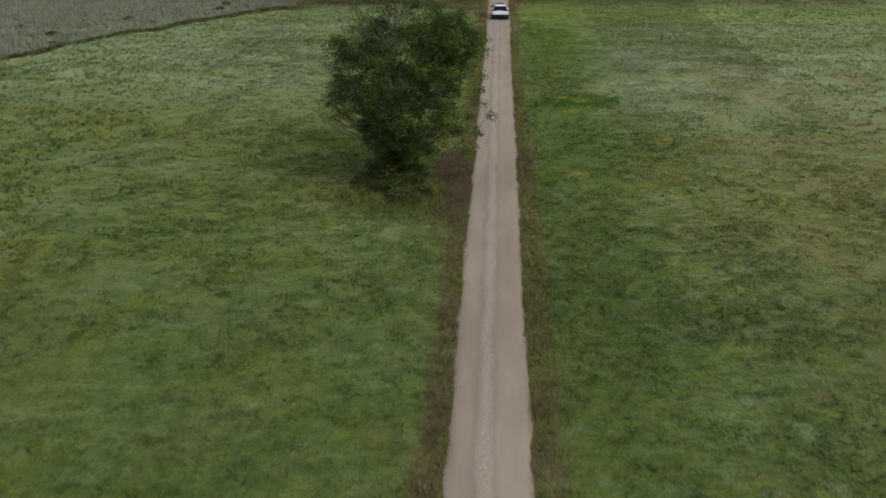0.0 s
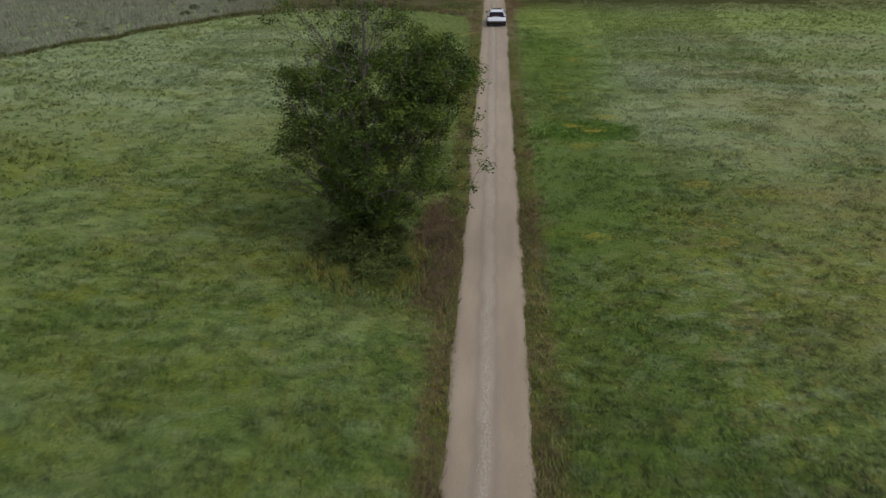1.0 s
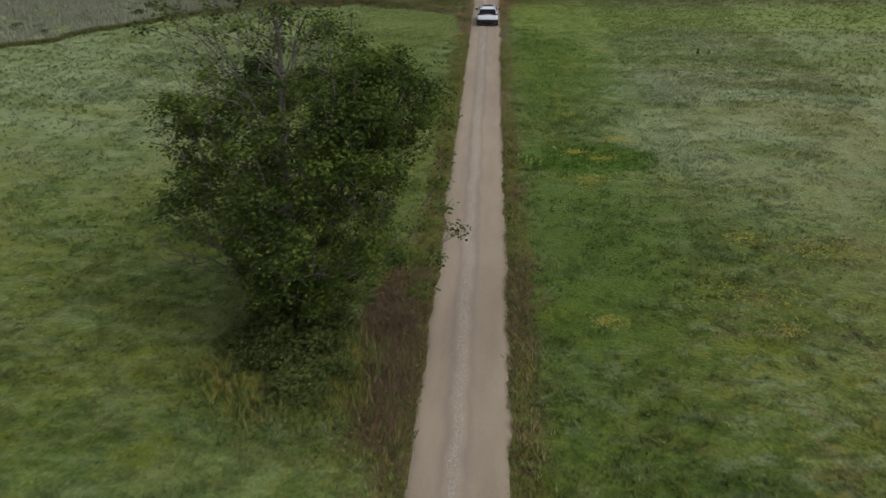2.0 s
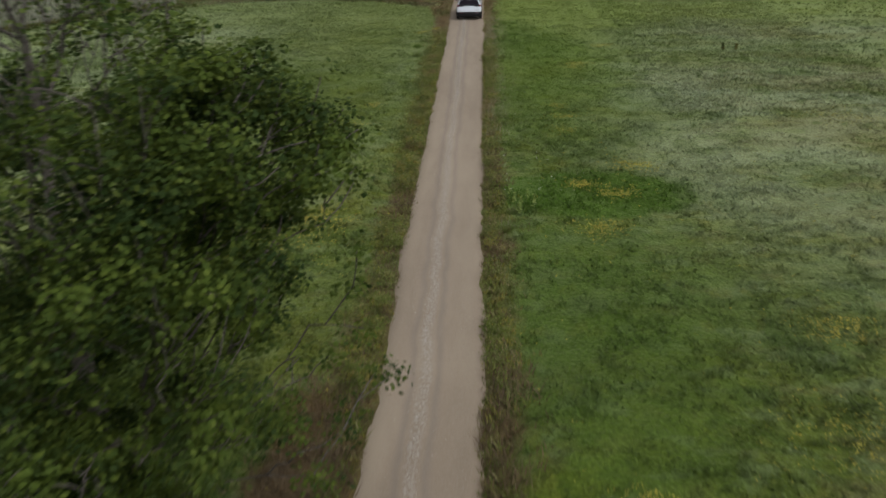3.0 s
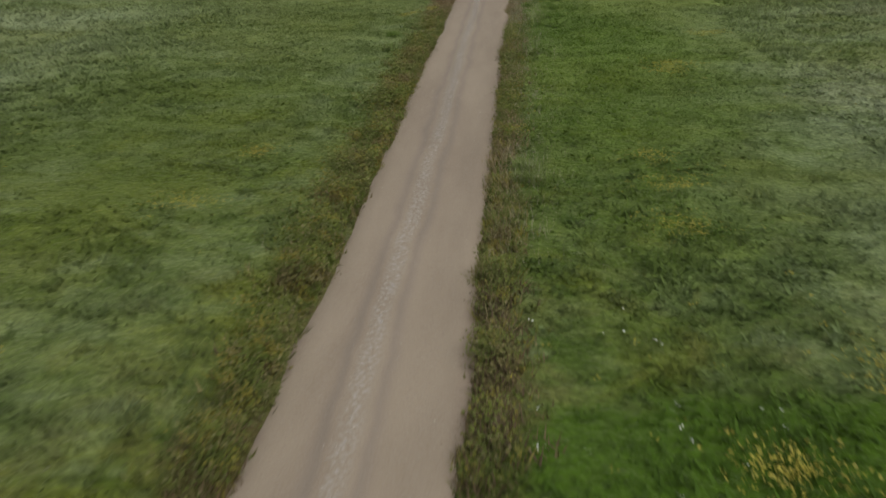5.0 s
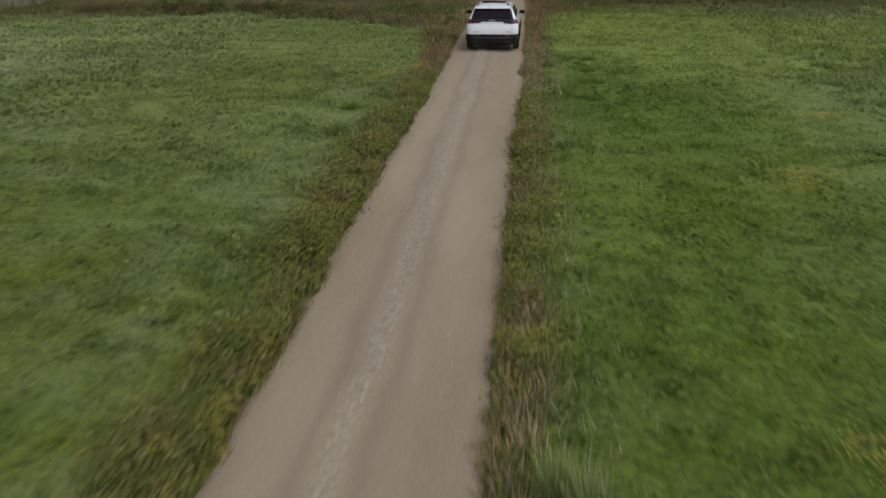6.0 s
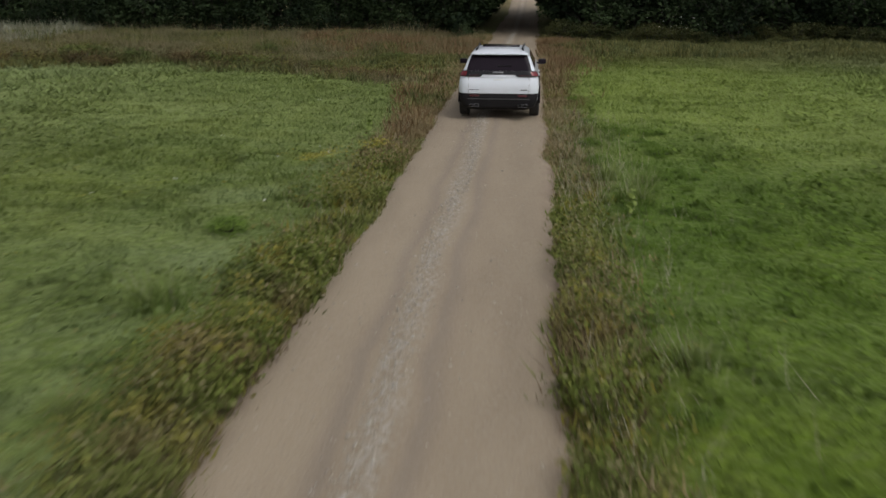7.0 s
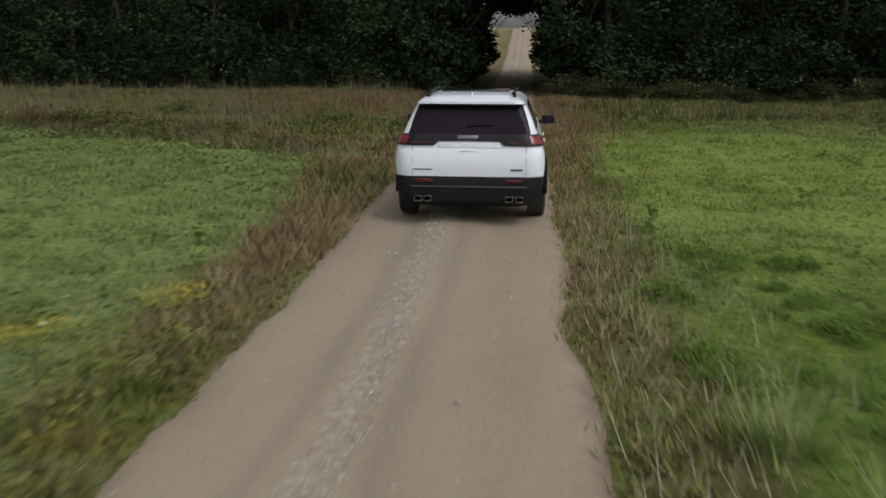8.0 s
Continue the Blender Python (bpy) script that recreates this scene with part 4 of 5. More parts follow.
def build_shrubs():
    rng = np.random.default_rng(10)
    edge = [shrub(200 + i, 1.9, 1.3, SHADED_WOOD_LEAF, "leafy green shrub at the edge of the wood", "shrubs at the wood's edge", 33, 0.132) for i in range(2)]
    spots = []
    for x in np.arange(-44, 0.8, 2.2):
        spots.append((x, 149.0 - 0.12 * x + rng.normal(0, 0.8), rng.uniform(0.7, 1.3)))
    for k, y in enumerate(np.arange(146.5, 186, 3.2)):
        for side in (-1, 1):
            spots.append((ROAD_MID + side * rng.uniform(2.9, 3.5), y + rng.normal(0, 0.6), rng.uniform(0.6, 1.05)))
    for i, (x, y, s) in enumerate(spots):
        m = pose(x, y, float(land(x, y)) - 0.02, 0, 0, rng.uniform(0, 360)) @ Matrix.Diagonal((s, s, s, 1))
        if i < 2:
            edge[i].matrix_basis = m
        else:
            copy_thing(edge[i % 2], m)
    tall = shrub(205, 3.2, 1.7, SHADED_WOOD_LEAF, "tall dark undergrowth shrub at the wood's front", "undergrowth of the wood", 30, 0.142)
    spots = [(x, 149.6 - 0.11 * x + rng.normal(0, 0.6)) for x in np.arange(-42, -0.2, 1.9)] + [(x, 145.6 - 0.03 * x + rng.normal(0, 0.5)) for x in np.arange(8.6, 46, 1.9)]
    for i, (x, y) in enumerate(spots):
        s = rng.uniform(0.8, 1.25)
        m = pose(x, y, float(land(x, y)) - 0.02, 0, 0, rng.uniform(0, 360)) @ Matrix.Diagonal((s, s, s, 1))
        if i == 0:
            tall.matrix_basis = m
        else:
            copy_thing(tall, m)
    low = shrub(210, 1.1, 1.0, SHRUB_LEAF, "low dark green shrub at the foot of the lone tree", "shrubs at the tree's foot", 46, 0.14)
    for i, (x, y, s) in enumerate([(-2.9, 50.9, 1.0), (-1.4, 50.6, 0.95), (-3.9, 51.8, 0.8), (-2.1, 49.5, 0.9), (-0.6, 49.3, 0.7), (-1.2, 52.3, 1.0), (-3.2, 53.0, 1.1), (-0.9, 47.9, 0.6), (-2.4, 51.2, 1.35), (-4.3, 50.9, 0.7), (-1.9, 48.3, 0.8), (-3.1, 49.6, 0.85)]):
        m = pose(x, y, float(land(x, y)) - 0.02, 0, 0, 70 * i) @ Matrix.Diagonal((s, s, s * 0.95, 1))
        if i == 0:
            low.matrix_basis = m
        else:
            copy_thing(low, m)
    green = shrub(215, 0.28, 0.6, GREEN_LEAF, "low bright green leafy plant beside the track", "green plants beside the track", 40, 0.08)
    spots = [(0.3, 103.5, 0.6), (6.25, 98.0, 0.6), (6.0, 118.5, 0.7), (6.2, 114.2, 0.7)] + [(rng.uniform(6.0, 7.7), rng.uniform(104.5, 112.5), rng.uniform(0.45, 0.85)) for k in range(24)]
    for i, (x, y, s) in enumerate(spots):
        m = pose(x, y, float(land(x, y)) - 0.02, 0, 0, 50 * i) @ Matrix.Diagonal((s, s, s, 1))
        if i == 0:
            green.matrix_basis = m
        else:
            copy_thing(green, m)
    clump = shrub(224, 0.46, 0.8, DEAD_LEAF, "clump of dark brown dying weeds at the meadow's far edge", "brown clumps before the wood", 40, 0.075)
    for i, (x, y, s) in enumerate([(-14.2, 128.4, 1.1), (-12.9, 128.1, 0.8), (-9.9, 128.4, 1.0), (-8.9, 128.9, 0.9), (-7.9, 128.0, 0.75), (-5.4, 127.0, 0.8), (-17.6, 128.6, 1.0), (-19.4, 128.3, 0.9), (-1.8, 124.6, 0.6), (-0.5, 123.2, 0.55)]):
        m = pose(x, y, float(land(x, y)) - 0.02, 0, 0, 65 * i) @ Matrix.Diagonal((s * 1.5, s, s, 1))
        if i == 0:
            clump.matrix_basis = m
        else:
            copy_thing(clump, m)
    bush = shrub(225, 0.5, 0.9, ROUGH_LEAF, "low green bush in the rough grass before the wood", "bushes in the rough grass", 40, 0.10)
    for i, (x, y, s) in enumerate([(-9.2, 128.6, 1.0), (-7.6, 128.2, 0.8), (-5.9, 127.4, 0.9), (-12.4, 129.2, 0.9), (-3.6, 127.0, 0.7), (-15.5, 131.0, 1.0), (-1.2, 130.5, 0.7), (-8.0, 134.0, 0.9)]):
        m = pose(x, y, float(land(x, y)) - 0.02, 0, 0, 40 * i) @ Matrix.Diagonal((s * 1.3, s, s, 1))
        if i == 0:
            bush.matrix_basis = m
        else:
            copy_thing(bush, m)
    weedy = shrub(226, 1.3, 1.0, WEEDY_LEAF, "olive green bush of tall weeds along the wood's front", "weedy bushes along the wood", 48, 0.095)
    for i, x in enumerate(np.arange(6.3, 46, 1.25)):
        y = 142.9 - 0.04 * (x - 7) + rng.normal(0, 0.6)
        s = rng.uniform(0.5, 1.05)
        m = pose(x, y, float(land(x, y)) - 0.02, 0, 0, rng.uniform(0, 360)) @ Matrix.Diagonal((s * 1.35, s, s * rng.uniform(0.7, 1.15), 1))
        if i == 0:
            weedy.matrix_basis = m
        else:
            copy_thing(weedy, m)
    dark = shrub(220, 1.0, 0.9, SHRUB_LEAF, "dark shrub standing in the pale rough meadow", "shrubs in the far meadow")
    for i in range(26):
        x = rng.uniform(-78, -28)
        y = rough_edge(x) + rng.uniform(3, 30)
        s = rng.uniform(0.35, 0.75)
        m = pose(x, y, float(land(x, y)) - 0.02, 0, 0, rng.uniform(0, 360)) @ Matrix.Diagonal((s * 1.3, s * 1.3, s, 1))
        if i == 0:
            dark.matrix_basis = m
        else:
            copy_thing(dark, m)
    stub = shrub(230, 0.48, 0.06, VERGE_LEAF, "small upright dark sapling alone in the open meadow", "two saplings in the meadow")
    stub.matrix_basis = pose(21.8, 101.7, float(land(21.8, 101.7)) - 0.02)
    copy_thing(stub, pose(22.75, 101.8, float(land(22.75, 101.8)) - 0.02, 0, 0, 80))


def weed_plant(seed):
    """An upright weed with a stalk and broad pale leaves."""
    rng = np.random.default_rng(seed)
    plant = holder("weed")
    v, f = tube([(0, 0, -0.03), (0.01, 0, 0.25), (0.02, 0.01, 0.52)], [0.008, 0.006, 0.003], 4)
    child("stalk", mesh_of("stalk", v, f, BROADLEAF, True), plant)
    c = [(0.02, 0, z) for z in np.linspace(0.12, 0.52, 7)]
    v, f = leaf_mass(rng, c, np.full(7, 5), 0.08, 0.12, 0.1)
    child("foliage", mesh_of("foliage", v, f, BROADLEAF), plant)
    return tagged(plant, "pale green broad-leaved weed standing in the grass", "weed", "tall weeds beside the track")


def grass_tuft(seed):
    """A tall clump of light green grass."""
    rng = np.random.default_rng(seed)
    tuft = holder("grass_tuft")
    n = 60
    x, y = rng.normal(0, 0.13, n), rng.normal(0, 0.13, n)
    v, f = blades(rng, x, y, rng.uniform(0.28, 0.52, n), 0.011, 0.9, 4, np.zeros(n), 0.03)
    tagged(child("foliage", mesh_of("foliage", v, f, TUFT_GRASS), tuft), kind="stuff")
    v, f = blades(rng, x[:14], y[:14], rng.uniform(0.4, 0.62, 14), 0.006, 0.7, 2, np.zeros(14), 0.05)
    child("seed_stems", mesh_of("seed_stems", v, f, PALE_STEM), tuft, "thin pale seed stems")
    return tagged(tuft, "tall light green grass tuft beside the track", "grass tuft", "grass tufts beside the track")


def build_tufts():
    rng = np.random.default_rng(13)
    first = grass_tuft(310)
    for i, (x, y) in enumerate([(5.9, 85.5), (6.15, 85.2), (5.8, 84.8), (6.2, 84.6), (5.95, 69.0), (6.3, 70.6), (6.4, 99.0), (6.5, 105.4), (6.2, 107.3), (6.7, 106.2), (0.9, 97.6), (0.6, 100.2)]):
        s = rng.uniform(0.7, 1.05)
        m = pose(x, y, float(land(x, y)) - 0.01, 0, 0, rng.uniform(0, 360)) @ Matrix.Diagonal((s, s, s, 1))
        if i == 0:
            first.matrix_basis = m
        else:
            copy_thing(first, m)


def build_weeds():
    rng = np.random.default_rng(12)
    first = weed_plant(300)
    spots = [(6.35, 71.6), (6.6, 71.1), (6.9, 71.9), (6.5, 70.3), (7.1, 70.9), (6.2, 72.6), (1.1, 84.0), (0.9, 91.0), (6.0, 93.5), (6.3, 104.5), (6.2, 113.0), (0.9, 112.0)]
    for i, (x, y) in enumerate(spots):
        s = rng.uniform(0.8, 1.2)
        m = pose(x, y, float(land(x, y)), 0, 0, rng.uniform(0, 360)) @ Matrix.Diagonal((s, s, s, 1))
        if i == 0:
            first.matrix_basis = m
        else:
            copy_thing(first, m)


# ---- the car ----
LOW = [(0.25, 0.16, 4.95, 0.80), (0.33, 0.05, 5.08, 0.94), (0.48, 0.0, 5.15, 1.0), (0.60, 0.0, 5.16, 1.006), (0.70, 0.02, 5.16, 1.006)]
SIDE = [(0.47, 0.36, 5.12, 1.012), (0.676, 0.33, 5.15, 1.018), (0.684, 0.012, 5.15, 1.02), (0.80, 0.0, 5.16, 1.03), (0.92, 0.006, 5.14, 1.03), (1.04, 0.03, 5.05, 1.015), (1.13, 0.05, 4.80, 0.99), (1.20, 0.07, 4.40, 0.965), (1.26, 0.10, 4.00, 0.925)]
TOP = [(1.18, 0.075, 4.00, 0.955), (1.30, 0.13, 3.66, 0.905), (1.44, 0.21, 3.28, 0.85), (1.56, 0.275, 2.95, 0.795), (1.635, 0.305, 2.80, 0.757), (1.652, 0.20, 2.72, 0.748), (1.685, 0.20, 2.60, 0.722), (1.735, 0.42, 2.40, 0.655), (1.765, 0.75, 2.15, 0.52)]


def ring(z, yr, yf, w, rear=(0.24, 0.20), front=(0.42, 0.5), count=12):
    """A rounded oblong round the car at one height, from the rear's middle all the way round."""
    pts = []
    for x in np.linspace(0, w - rear[0], 8)[:-1]:
        pts.append((x, yr))
    for a in np.linspace(0, math.pi / 2, count):
        pts.append((w - rear[0] + rear[0] * math.sin(a), yr + rear[1] - rear[1] * math.cos(a)))
    for y in np.linspace(yr + rear[1], yf - front[1], 26)[1:-1]:
        flare = 0.035 * (math.exp(-((y - 0.98) / 0.42) ** 2) + math.exp(-((y - 4.05) / 0.42) ** 2)) if 0.5 < z < 1.0 else 0.0
        pts.append((w + flare * min(1, (1.0 - z) / 0.3 if z < 1 else 0), y))
    for a in np.linspace(0, math.pi / 2, count):
        pts.append((w - front[0] + front[0] * math.cos(a), yf - front[1] + front[1] * math.sin(a)))
    for x in np.linspace(w - front[0], 0, 6)[1:]:
        pts.append((x, yf))
    full = pts + [(-x, y) for x, y in pts[-2:0:-1]]
    return [(x, y, z) for x, y in full]


def shell(rings, closed=True):
    bm = bmesh.new()
    rows = [[bm.verts.new(p) for p in r] for r in rings]
    n = len(rows[0])
    for a, b in zip(rows, rows[1:]):
        for i in range(n):
            bm.faces.new((a[i], a[(i + 1) % n], b[(i + 1) % n], b[i]))
    if closed:
        bm.faces.new(rows[-1])
        bm.faces.new(rows[0][::-1])
    return bm


def level(table, z):
    zs = [r[0] for r in table]
    return [float(np.interp(z, zs, [r[k] for r in table])) for k in (1, 2, 3)]


def rear_y(table, x, z):
    """How far forward the rear skin stands at this place."""
    yr, _, w = level(table, z)
    rx, ry = (0.16, 0.16) if table is TOP else (0.24, 0.20)
    over = max(0.0, abs(x) - (w - rx)) / rx
    return yr + ry * (1 - math.sqrt(max(0.0, 1 - min(1.0, over) ** 2)))


def rear_patch(table, spans, proud, thick=0.02):
    """A panel on the rear skin: for each height the left and right limits."""
    bm = bmesh.new()
    many = 27
    rx, ry = (0.16, 0.16) if table is TOP else (0.24, 0.20)
    for sheet in (proud, proud - thick):
        rows = []
        for z, x0, x1 in spans:
            row = []
            lim = level(table, z)[2]
            for u in np.linspace(-1, 1, many):
                x = (x0 + x1) / 2 + (x1 - x0) / 2 * math.sin(u * math.pi / 2)
                x = max(-lim, min(lim, x))
                over = min(1.0, max(0.0, abs(x) - (lim - rx)) / rx)
                row.append(bm.verts.new((x + math.copysign(over * sheet, x), rear_y(table, x, z) - sheet * math.sqrt(1 - over * over), z)))
            rows.append(row)
        for a, b in zip(rows, rows[1:]):
            for i in range(many - 1):
                bm.faces.new((a[i], a[i + 1], b[i + 1], b[i]))
    # rim between the two sheets
    n = len(spans) * many
    bm.verts.ensure_lookup_table()
    rim = list(range(many)) + [many * r + many - 1 for r in range(1, len(spans))] + [n - 1 - i for i in range(1, many)] + [many * r for r in range(len(spans) - 2, 0, -1)]
    for i, j in zip(rim, rim[1:] + rim[:1]):
        bm.faces.new((bm.verts[i], bm.verts[j], bm.verts[j + n], bm.verts[i + n]))
    return bm


def side_patch(side, corners, proud):
    """A side pane: rows of (height, rear end, front end) laid on the cabin's side."""
    bm = bmesh.new()
    rows = []
    for z, y0, y1 in corners:
        w = level(TOP, z)[2]
        rows.append([bm.verts.new((side * (w + proud), y, z)) for y in np.linspace(y0, y1, 8)])
    for a, b in zip(rows, rows[1:]):
        for i in range(7):
            bm.faces.new((a[i], a[i + 1], b[i + 1], b[i]))
    made = bmesh.ops.extrude_face_region(bm, geom=list(bm.faces))
    for v in made["geom"]:
        if isinstance(v, bmesh.types.BMVert):
            v.co.x -= side * 0.02
    return bm


def lathe(profile, sides, axis_m):
    bm = bmesh.new()
    rows = []
    for r, h in profile:
        rows.append([bm.verts.new(axis_m @ Vector((r * math.cos(2 * math.pi * i / sides), r * math.sin(2 * math.pi * i / sides), h))) for i in range(sides)])
    for a, b in zip(rows, rows[1:]):
        for i in range(sides):
            bm.faces.new((a[i], a[(i + 1) % sides], b[(i + 1) % sides], b[i]))
    return bm


def build_car(at):
    paint = Nodes("white_car_paint", 0.28)
    paint.bsdf.inputs["Coat Weight"].default_value = 0.6
    dust = paint.ramp(paint.xyz()[2], 0.6, 1.15, 0.5, 0.0)
    c = paint.mix(paint.calc("MULTIPLY", dust, paint.ramp(paint.noise(3.5, 4), 0.35, 0.75)), (0.66, 0.70, 0.755), (0.54, 0.535, 0.54))
    white = paint.colour(c)
    black = plain("black_textured_plastic", (0.013, 0.012, 0.013), 0.75, 0, 0.3, 30)
    black.node_tree.nodes["Principled BSDF"].inputs["Specular IOR Level"].default_value = 0.2
    gloss = plain("gloss_black_trim", (0.010, 0.010, 0.012), 0.4, 0, 0.2, 10)
    gloss.node_tree.nodes["Principled BSDF"].inputs["Specular IOR Level"].default_value = 0.2
    glass = plain("dark_tinted_glass", (0.016, 0.012, 0.017), 0.06, 0, 0.1, 4)
    glass.node_tree.nodes["Principled BSDF"].inputs["Specular IOR Level"].default_value = 0.05
    red = plain("red_lamp_lens", (0.17, 0.009, 0.014), 0.15, 0, 0.35, 20)
    strip = plain("dim_red_strip", (0.07, 0.008, 0.012), 0.25, 0, 0.3, 20)
    chrome = plain("dull_chrome", (0.24, 0.24, 0.25), 0.22, 1.0, 0.1, 20)
    tyre = plain("tyre_rubber", (0.03, 0.028, 0.026), 0.9, 0, 0.3, 25)
    alloy = plain("dark_alloy", (0.12, 0.12, 0.125), 0.35, 0.8, 0.2, 12)

    car = holder("car", at)
    body = part("body", shell([ring(*r) for r in SIDE]), white, car, "white painted body")
    part("cabin", shell([ring(z, yr, yf, w, (0.16, 0.16), (0.30, 0.30)) for z, yr, yf, w in TOP]), white, car, "white cabin and roof")
    lower = part("lower_bumper", shell([ring(*r) for r in LOW]), black, car, "black plastic lower bumper and sills")
    # tailgate window, dark lamp band, lamps
    part("rear_window", rear_patch(TOP, [(z, -level(TOP, z)[2] * k, level(TOP, z)[2] * k) for z, k in ((1.235, 0.90), (1.30, 0.905), (1.42, 0.915), (1.53, 0.925), (1.632, 0.93))], 0.012), glass, car, "dark tinted rear window")
    spoiler = bmesh.new()
    box(spoiler, (1.38, 0.10, 0.022), pose(0, 0.245, 1.640, -6), 0.008)
    part("spoiler_edge", spoiler, gloss, car, "black trailing edge of the roof spoiler")
    band = part("lamp_band", rear_patch(SIDE, [(1.165, -0.50, 0.50), (1.20, -0.56, 0.56), (1.255, -0.56, 0.56)], 0.022), gloss, car, "gloss black band between the tail lamps")
    for s in (-1, 1):
        def reach(z, inner, outer):
            return (z, inner, outer) if s > 0 else (z, -outer, -inner)
        lamp = part("tail_lamp", rear_patch(SIDE, [reach(1.105, 0.50, 0.97), reach(1.12, 0.46, 0.98), reach(1.16, 0.42, 0.975), reach(1.21, 0.41, 0.955), reach(1.256, 0.42, 0.92)], 0.026), gloss, car, "dark smoked tail lamp")
        part("red_lens", rear_patch(SIDE, [reach(1.132, 0.84, 0.98), reach(1.17, 0.825, 0.97), reach(1.24, 0.80, 0.925)], 0.036), red, lamp, "red lamp lens")
        part("light_strip", rear_patch(SIDE, [reach(1.138, 0.53, 0.78), reach(1.152, 0.515, 0.78)], 0.034, 0.01), strip, lamp, "dim red light strip")
        part("corner_skin", rear_patch(SIDE, [reach(0.70, 0.82, 1.02), reach(0.86, 0.84, 1.03), reach(1.0, 0.87, 1.02)], 0.006, 0.012), white, car)
        bar = bmesh.new()
        box(bar, (0.24, 0.02, 0.045), pose(s * 0.62, -0.008, 0.63), 0.006)
        part("reflector", bar, plain("dim_red_reflector", (0.085, 0.012, 0.014), 0.3, 0, 0.3, 20), lower, "red reflector in the bumper")
        for k in (0, 1):
            tip = bmesh.new()
            for dz, dx, sx, sz in ((0.034, 0, 0.11, 0.012), (-0.034, 0, 0.11, 0.012), (0, 0.049, 0.012, 0.056), (0, -0.049, 0.012, 0.056)):
                box(tip, (sx, 0.12, sz), pose(s * (0.56 + 0.135 * k) + dx, 0.0, 0.385 + dz), 0.004)
            part("exhaust_tip", tip, chrome, lower, "chrome square exhaust tip")
        rail = bmesh.new()
        for y0, y1, z in ((0.46, 2.20, 1.79),):
            box(rail, (0.035, y1 - y0, 0.03), pose(s * 0.60, (y0 + y1) / 2, z, 0, 0, -s * 1.5), 0.01)
            for y in (y0 + 0.06, y1 - 0.06):
                box(rail, (0.035, 0.12, 0.09), pose(s * 0.60, y, z - 0.04), 0.01)
        part("roof_rail", rail, gloss, car, "dark roof rail")
        mirror = bmesh.new()
        box(mirror, (0.23, 0.12, 0.15), pose(s * 1.13, 3.13, 1.23, 0, 0, s * 8), 0.045)
        box(mirror, (0.20, 0.06, 0.05), pose(s * 0.96, 3.16, 1.19), 0.015)
        m = part("wing_mirror", mirror, gloss, car, "black wing mirror")
        face = bmesh.new()
        box(face, (0.20, 0.008, 0.12), pose(s * 1.13, 3.066, 1.23, 0, 0, s * 8), 0.003)
        part("mirror_glass", face, glass, m)
        for spans in ([(1.29, 0.62, 1.05), (1.38, 0.66, 1.05), (1.50, 0.74, 1.05), (1.58, 0.90, 1.05)], [(1.27, 1.11, 2.05), (1.38, 1.11, 2.05), (1.50, 1.11, 2.05), (1.60, 1.11, 2.05)], [(1.27, 2.11, 3.35), (1.38, 2.11, 3.05), (1.50, 2.11, 2.75), (1.60, 2.11, 2.52)]):
            part("side_window", side_patch(s, spans, 0.012), glass, car, "dark tinted side window")
        for y in (1.35, 2.30):
            h = bmesh.new()
            box(h, (0.035, 0.24, 0.035), pose(s * 1.035, y, 1.06), 0.012)
            part("door_handle", h, white, car)
        for y in (1.08, 2.08, 3.15):
            g = bmesh.new()
            box(g, (0.006, 0.008, 0.44), pose(s * 1.028, y, 0.82))
            part("door_gap", g, black, body)
        seam = bmesh.new()
        for z0, z1 in ((0.70, 0.80), (0.80, 0.95), (0.95, 1.115)):
            box(seam, (0.007, 0.006, z1 - z0), pose(s * 0.775, (rear_y(SIDE, 0.775, z0) + rear_y(SIDE, 0.775, z1)) / 2 - 0.001, (z0 + z1) / 2))
        part("tailgate_gap", seam, plain("shadow_grey_seal", (0.16, 0.16, 0.165), 0.7), body)
        for y in (0.98, 4.05):
            turn = Matrix.Translation((s * 0.925, y, 0.385)) @ Matrix.Rotation(math.pi / 2 * s, 4, "Y")
            arch = lathe([(0.40, 0.10), (0.46, 0.125), (0.47, 0.155), (0.40, 0.155)], 40, turn)
            bmesh.ops.delete(arch, geom=[v for v in arch.verts if v.co.z < 0.33], context="VERTS")
            part("wheel_arch", arch, black, car, "black wheel arch cladding")
            hub = holder("wheel")
            hub.parent = car
            part("tyre", lathe([(0.25, -0.10), (0.36, -0.12), (0.385, -0.10), (0.385, 0.10), (0.36, 0.13), (0.26, 0.14), (0.25, 0.12)], 36, turn), tyre, hub, "dusty black tyre")
            rim = lathe([(0.26, 0.12), (0.24, 0.135), (0.10, 0.10), (0.02, 0.12)], 20, turn)
            for k in range(6):
                box(rim, (0.05, 0.2, 0.03), turn @ pose(0, 0, 0.125, 0, 0, 60 * k) @ Matrix.Translation((0, 0.13, 0)), 0.008)
            part("rim", rim, alloy, hub, "dark alloy rim")
    # windscreen, sunroof
    screen = bmesh.new()
    rows = []
    for z, k in ((1.27, 0.84), (1.38, 0.84), (1.50, 0.83), (1.62, 0.80)):
        _, yf, w = level(TOP, z)
        rows.append([screen.verts.new((x, yf + 0.012 - 0.25 * max(0, abs(x) - (w - 0.3)) ** 2 / 0.3, z)) for x in np.linspace(-w * k, w * k, 12)])
    for a, b in zip(rows, rows[1:]):
        for i in range(11):
            screen.faces.new((a[i], a[i + 1], b[i + 1], b[i]))
    part("windscreen", screen, glass, car, "tinted windscreen")
    roof = bmesh.new()
    box(roof, (1.00, 0.86, 0.016), pose(0, 1.78, 1.768, 0, 0, 0), 0.007)
    part("sunroof", roof, glass, car, "dark glass sunroof")
    fin = bmesh.new()
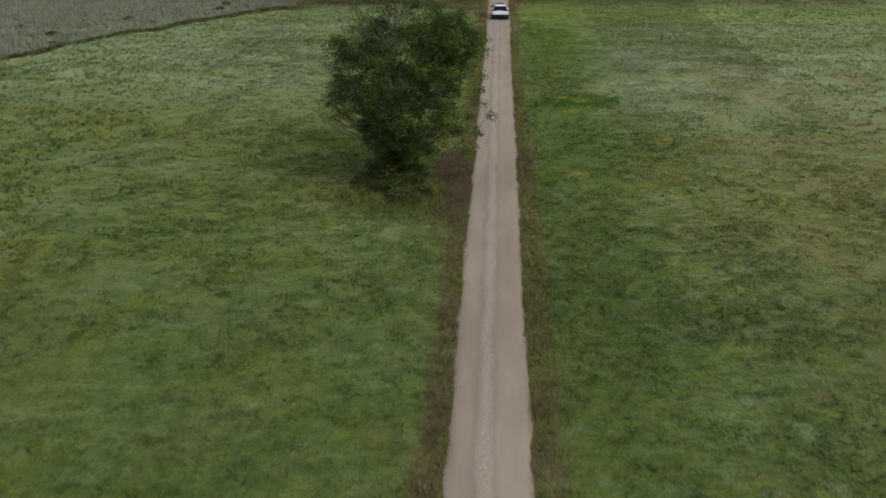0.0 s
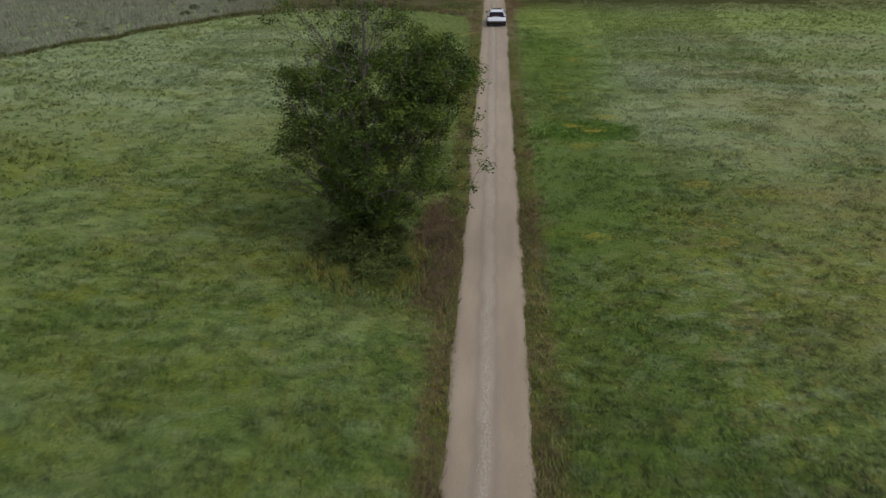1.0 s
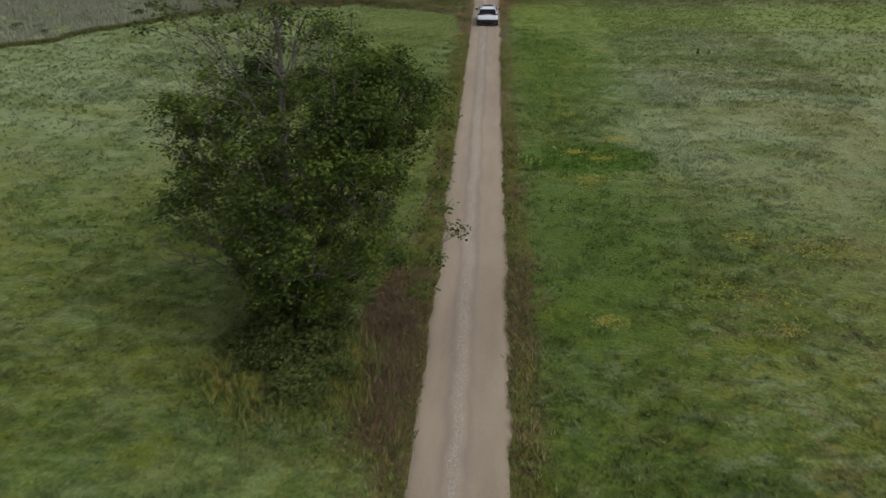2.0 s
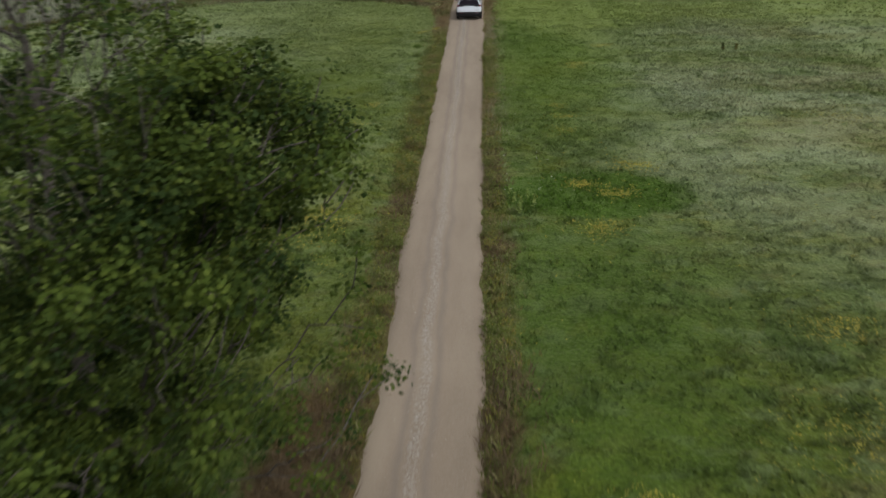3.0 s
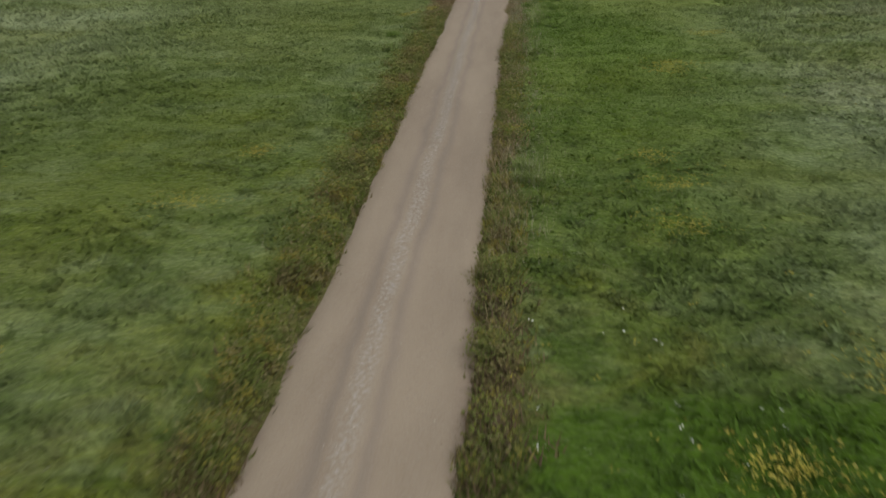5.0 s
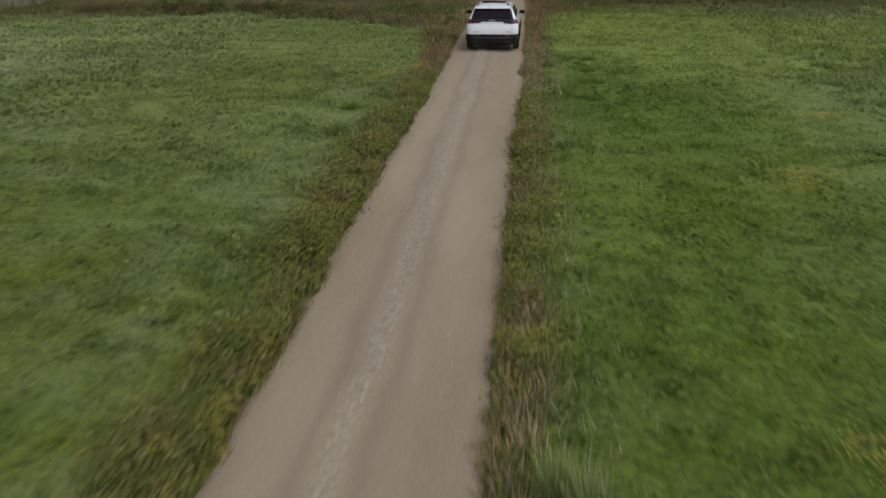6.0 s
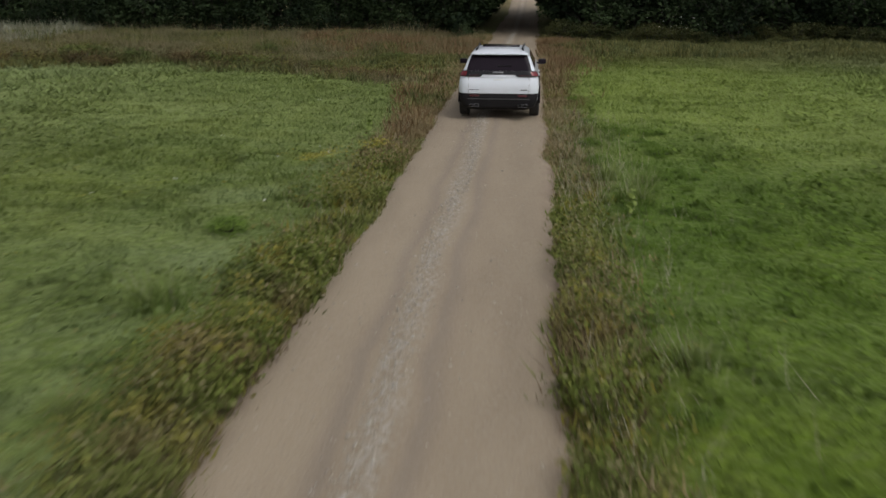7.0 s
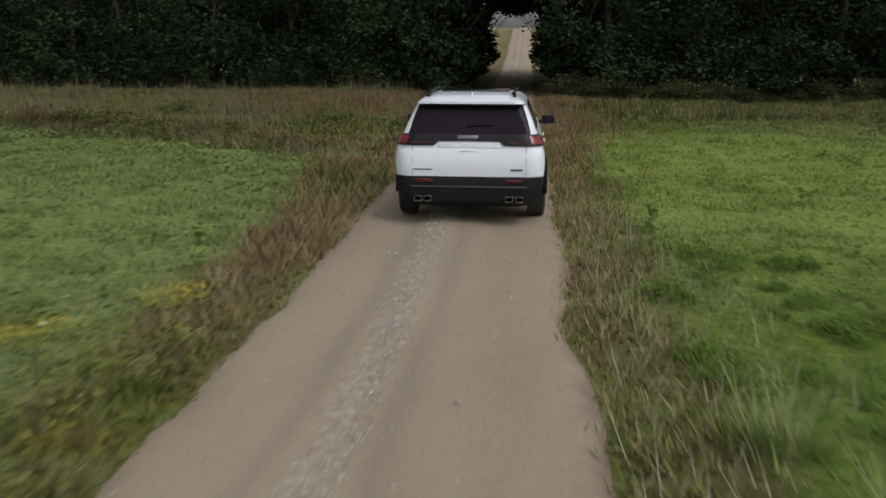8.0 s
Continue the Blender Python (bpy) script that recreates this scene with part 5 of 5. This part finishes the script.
    bmesh.ops.create_cone(fin, segments=10, radius1=0.05, radius2=0.012, depth=0.05, matrix=pose(0, 0.62, 1.775) @ Matrix.Diagonal((0.5, 1.5, 1, 1)))
    part("antenna_fin", fin, white, car, "white roof antenna fin")
    # tailgate furniture
    wiper = bmesh.new()
    box(wiper, (0.34, 0.02, 0.022), pose(0.15, rear_y(TOP, 0.1, 1.375) - 0.03, 1.375, 0, -2, 0), 0.006)
    box(wiper, (0.06, 0.03, 0.045), pose(0.0, rear_y(TOP, 0.1, 1.37) - 0.03, 1.37), 0.01)
    part("rear_wiper", wiper, black, car)
    silver = plain("worn_silver", (0.30, 0.30, 0.31), 0.4, 0.9, 0.5, 60)
    badge = bmesh.new()
    box(badge, (0.28, 0.008, 0.05), pose(-0.02, rear_y(SIDE, 0, 1.215) - 0.024, 1.215, -10), 0.004)
    part("badge_bar", badge, silver, band, "silver badge shape")
    # flat strip a little greyer than the paint, for the plate recess's soft shadow
    plate = bmesh.new()
    box(plate, (0.88, 0.008, 0.07), pose(0, rear_y(SIDE, 0, 1.10) - 0.001, 1.105, -12), 0.004)
    part("plate_recess_shade", plate, plain("recess_shade_grey", (0.62, 0.655, 0.70), 0.4), car)
    blank = bmesh.new()
    box(blank, (0.26, 0.01, 0.03), pose(0, rear_y(SIDE, 0, 1.035) - 0.003, 1.035, -9), 0.004)
    part("blank_plate", blank, plain("off_white_plate", (0.70, 0.72, 0.71), 0.45), car)
    for x, wd, hi in ((-0.63, 0.26, 0.014), (0.65, 0.17, 0.022)):
        t = bmesh.new()
        box(t, (wd, 0.008, hi), pose(x, rear_y(SIDE, x, 0.78) - 0.003, 0.78), 0.002)
        part("lettering_bar", t, black, car)
    lip = bmesh.new()
    box(lip, (1.60, 0.024, 0.020), pose(0, -0.009, 0.545), 0.008)
    part("bumper_lip", lip, plain("grey_plastic", (0.055, 0.055, 0.055), 0.5), lower)
    hood = bmesh.new()
    box(hood, (1.5, 0.8, 0.05), pose(0, 4.46, 1.165, -9), 0.02)
    part("bonnet", hood, white, car)
    for s in (-1, 1):
        hl = bmesh.new()
        box(hl, (0.30, 0.10, 0.12), pose(s * 0.66, 5.04, 0.93, 0, 0, -s * 20), 0.03)
        part("headlight", hl, glass, car)
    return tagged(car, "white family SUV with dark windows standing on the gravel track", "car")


build_ground()
build_road()
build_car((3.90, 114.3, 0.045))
build_trees()
build_shrubs()
build_weeds()
build_tufts()
build_flowers()
build_stones()
build_rough()
build_verges()
build_grass()
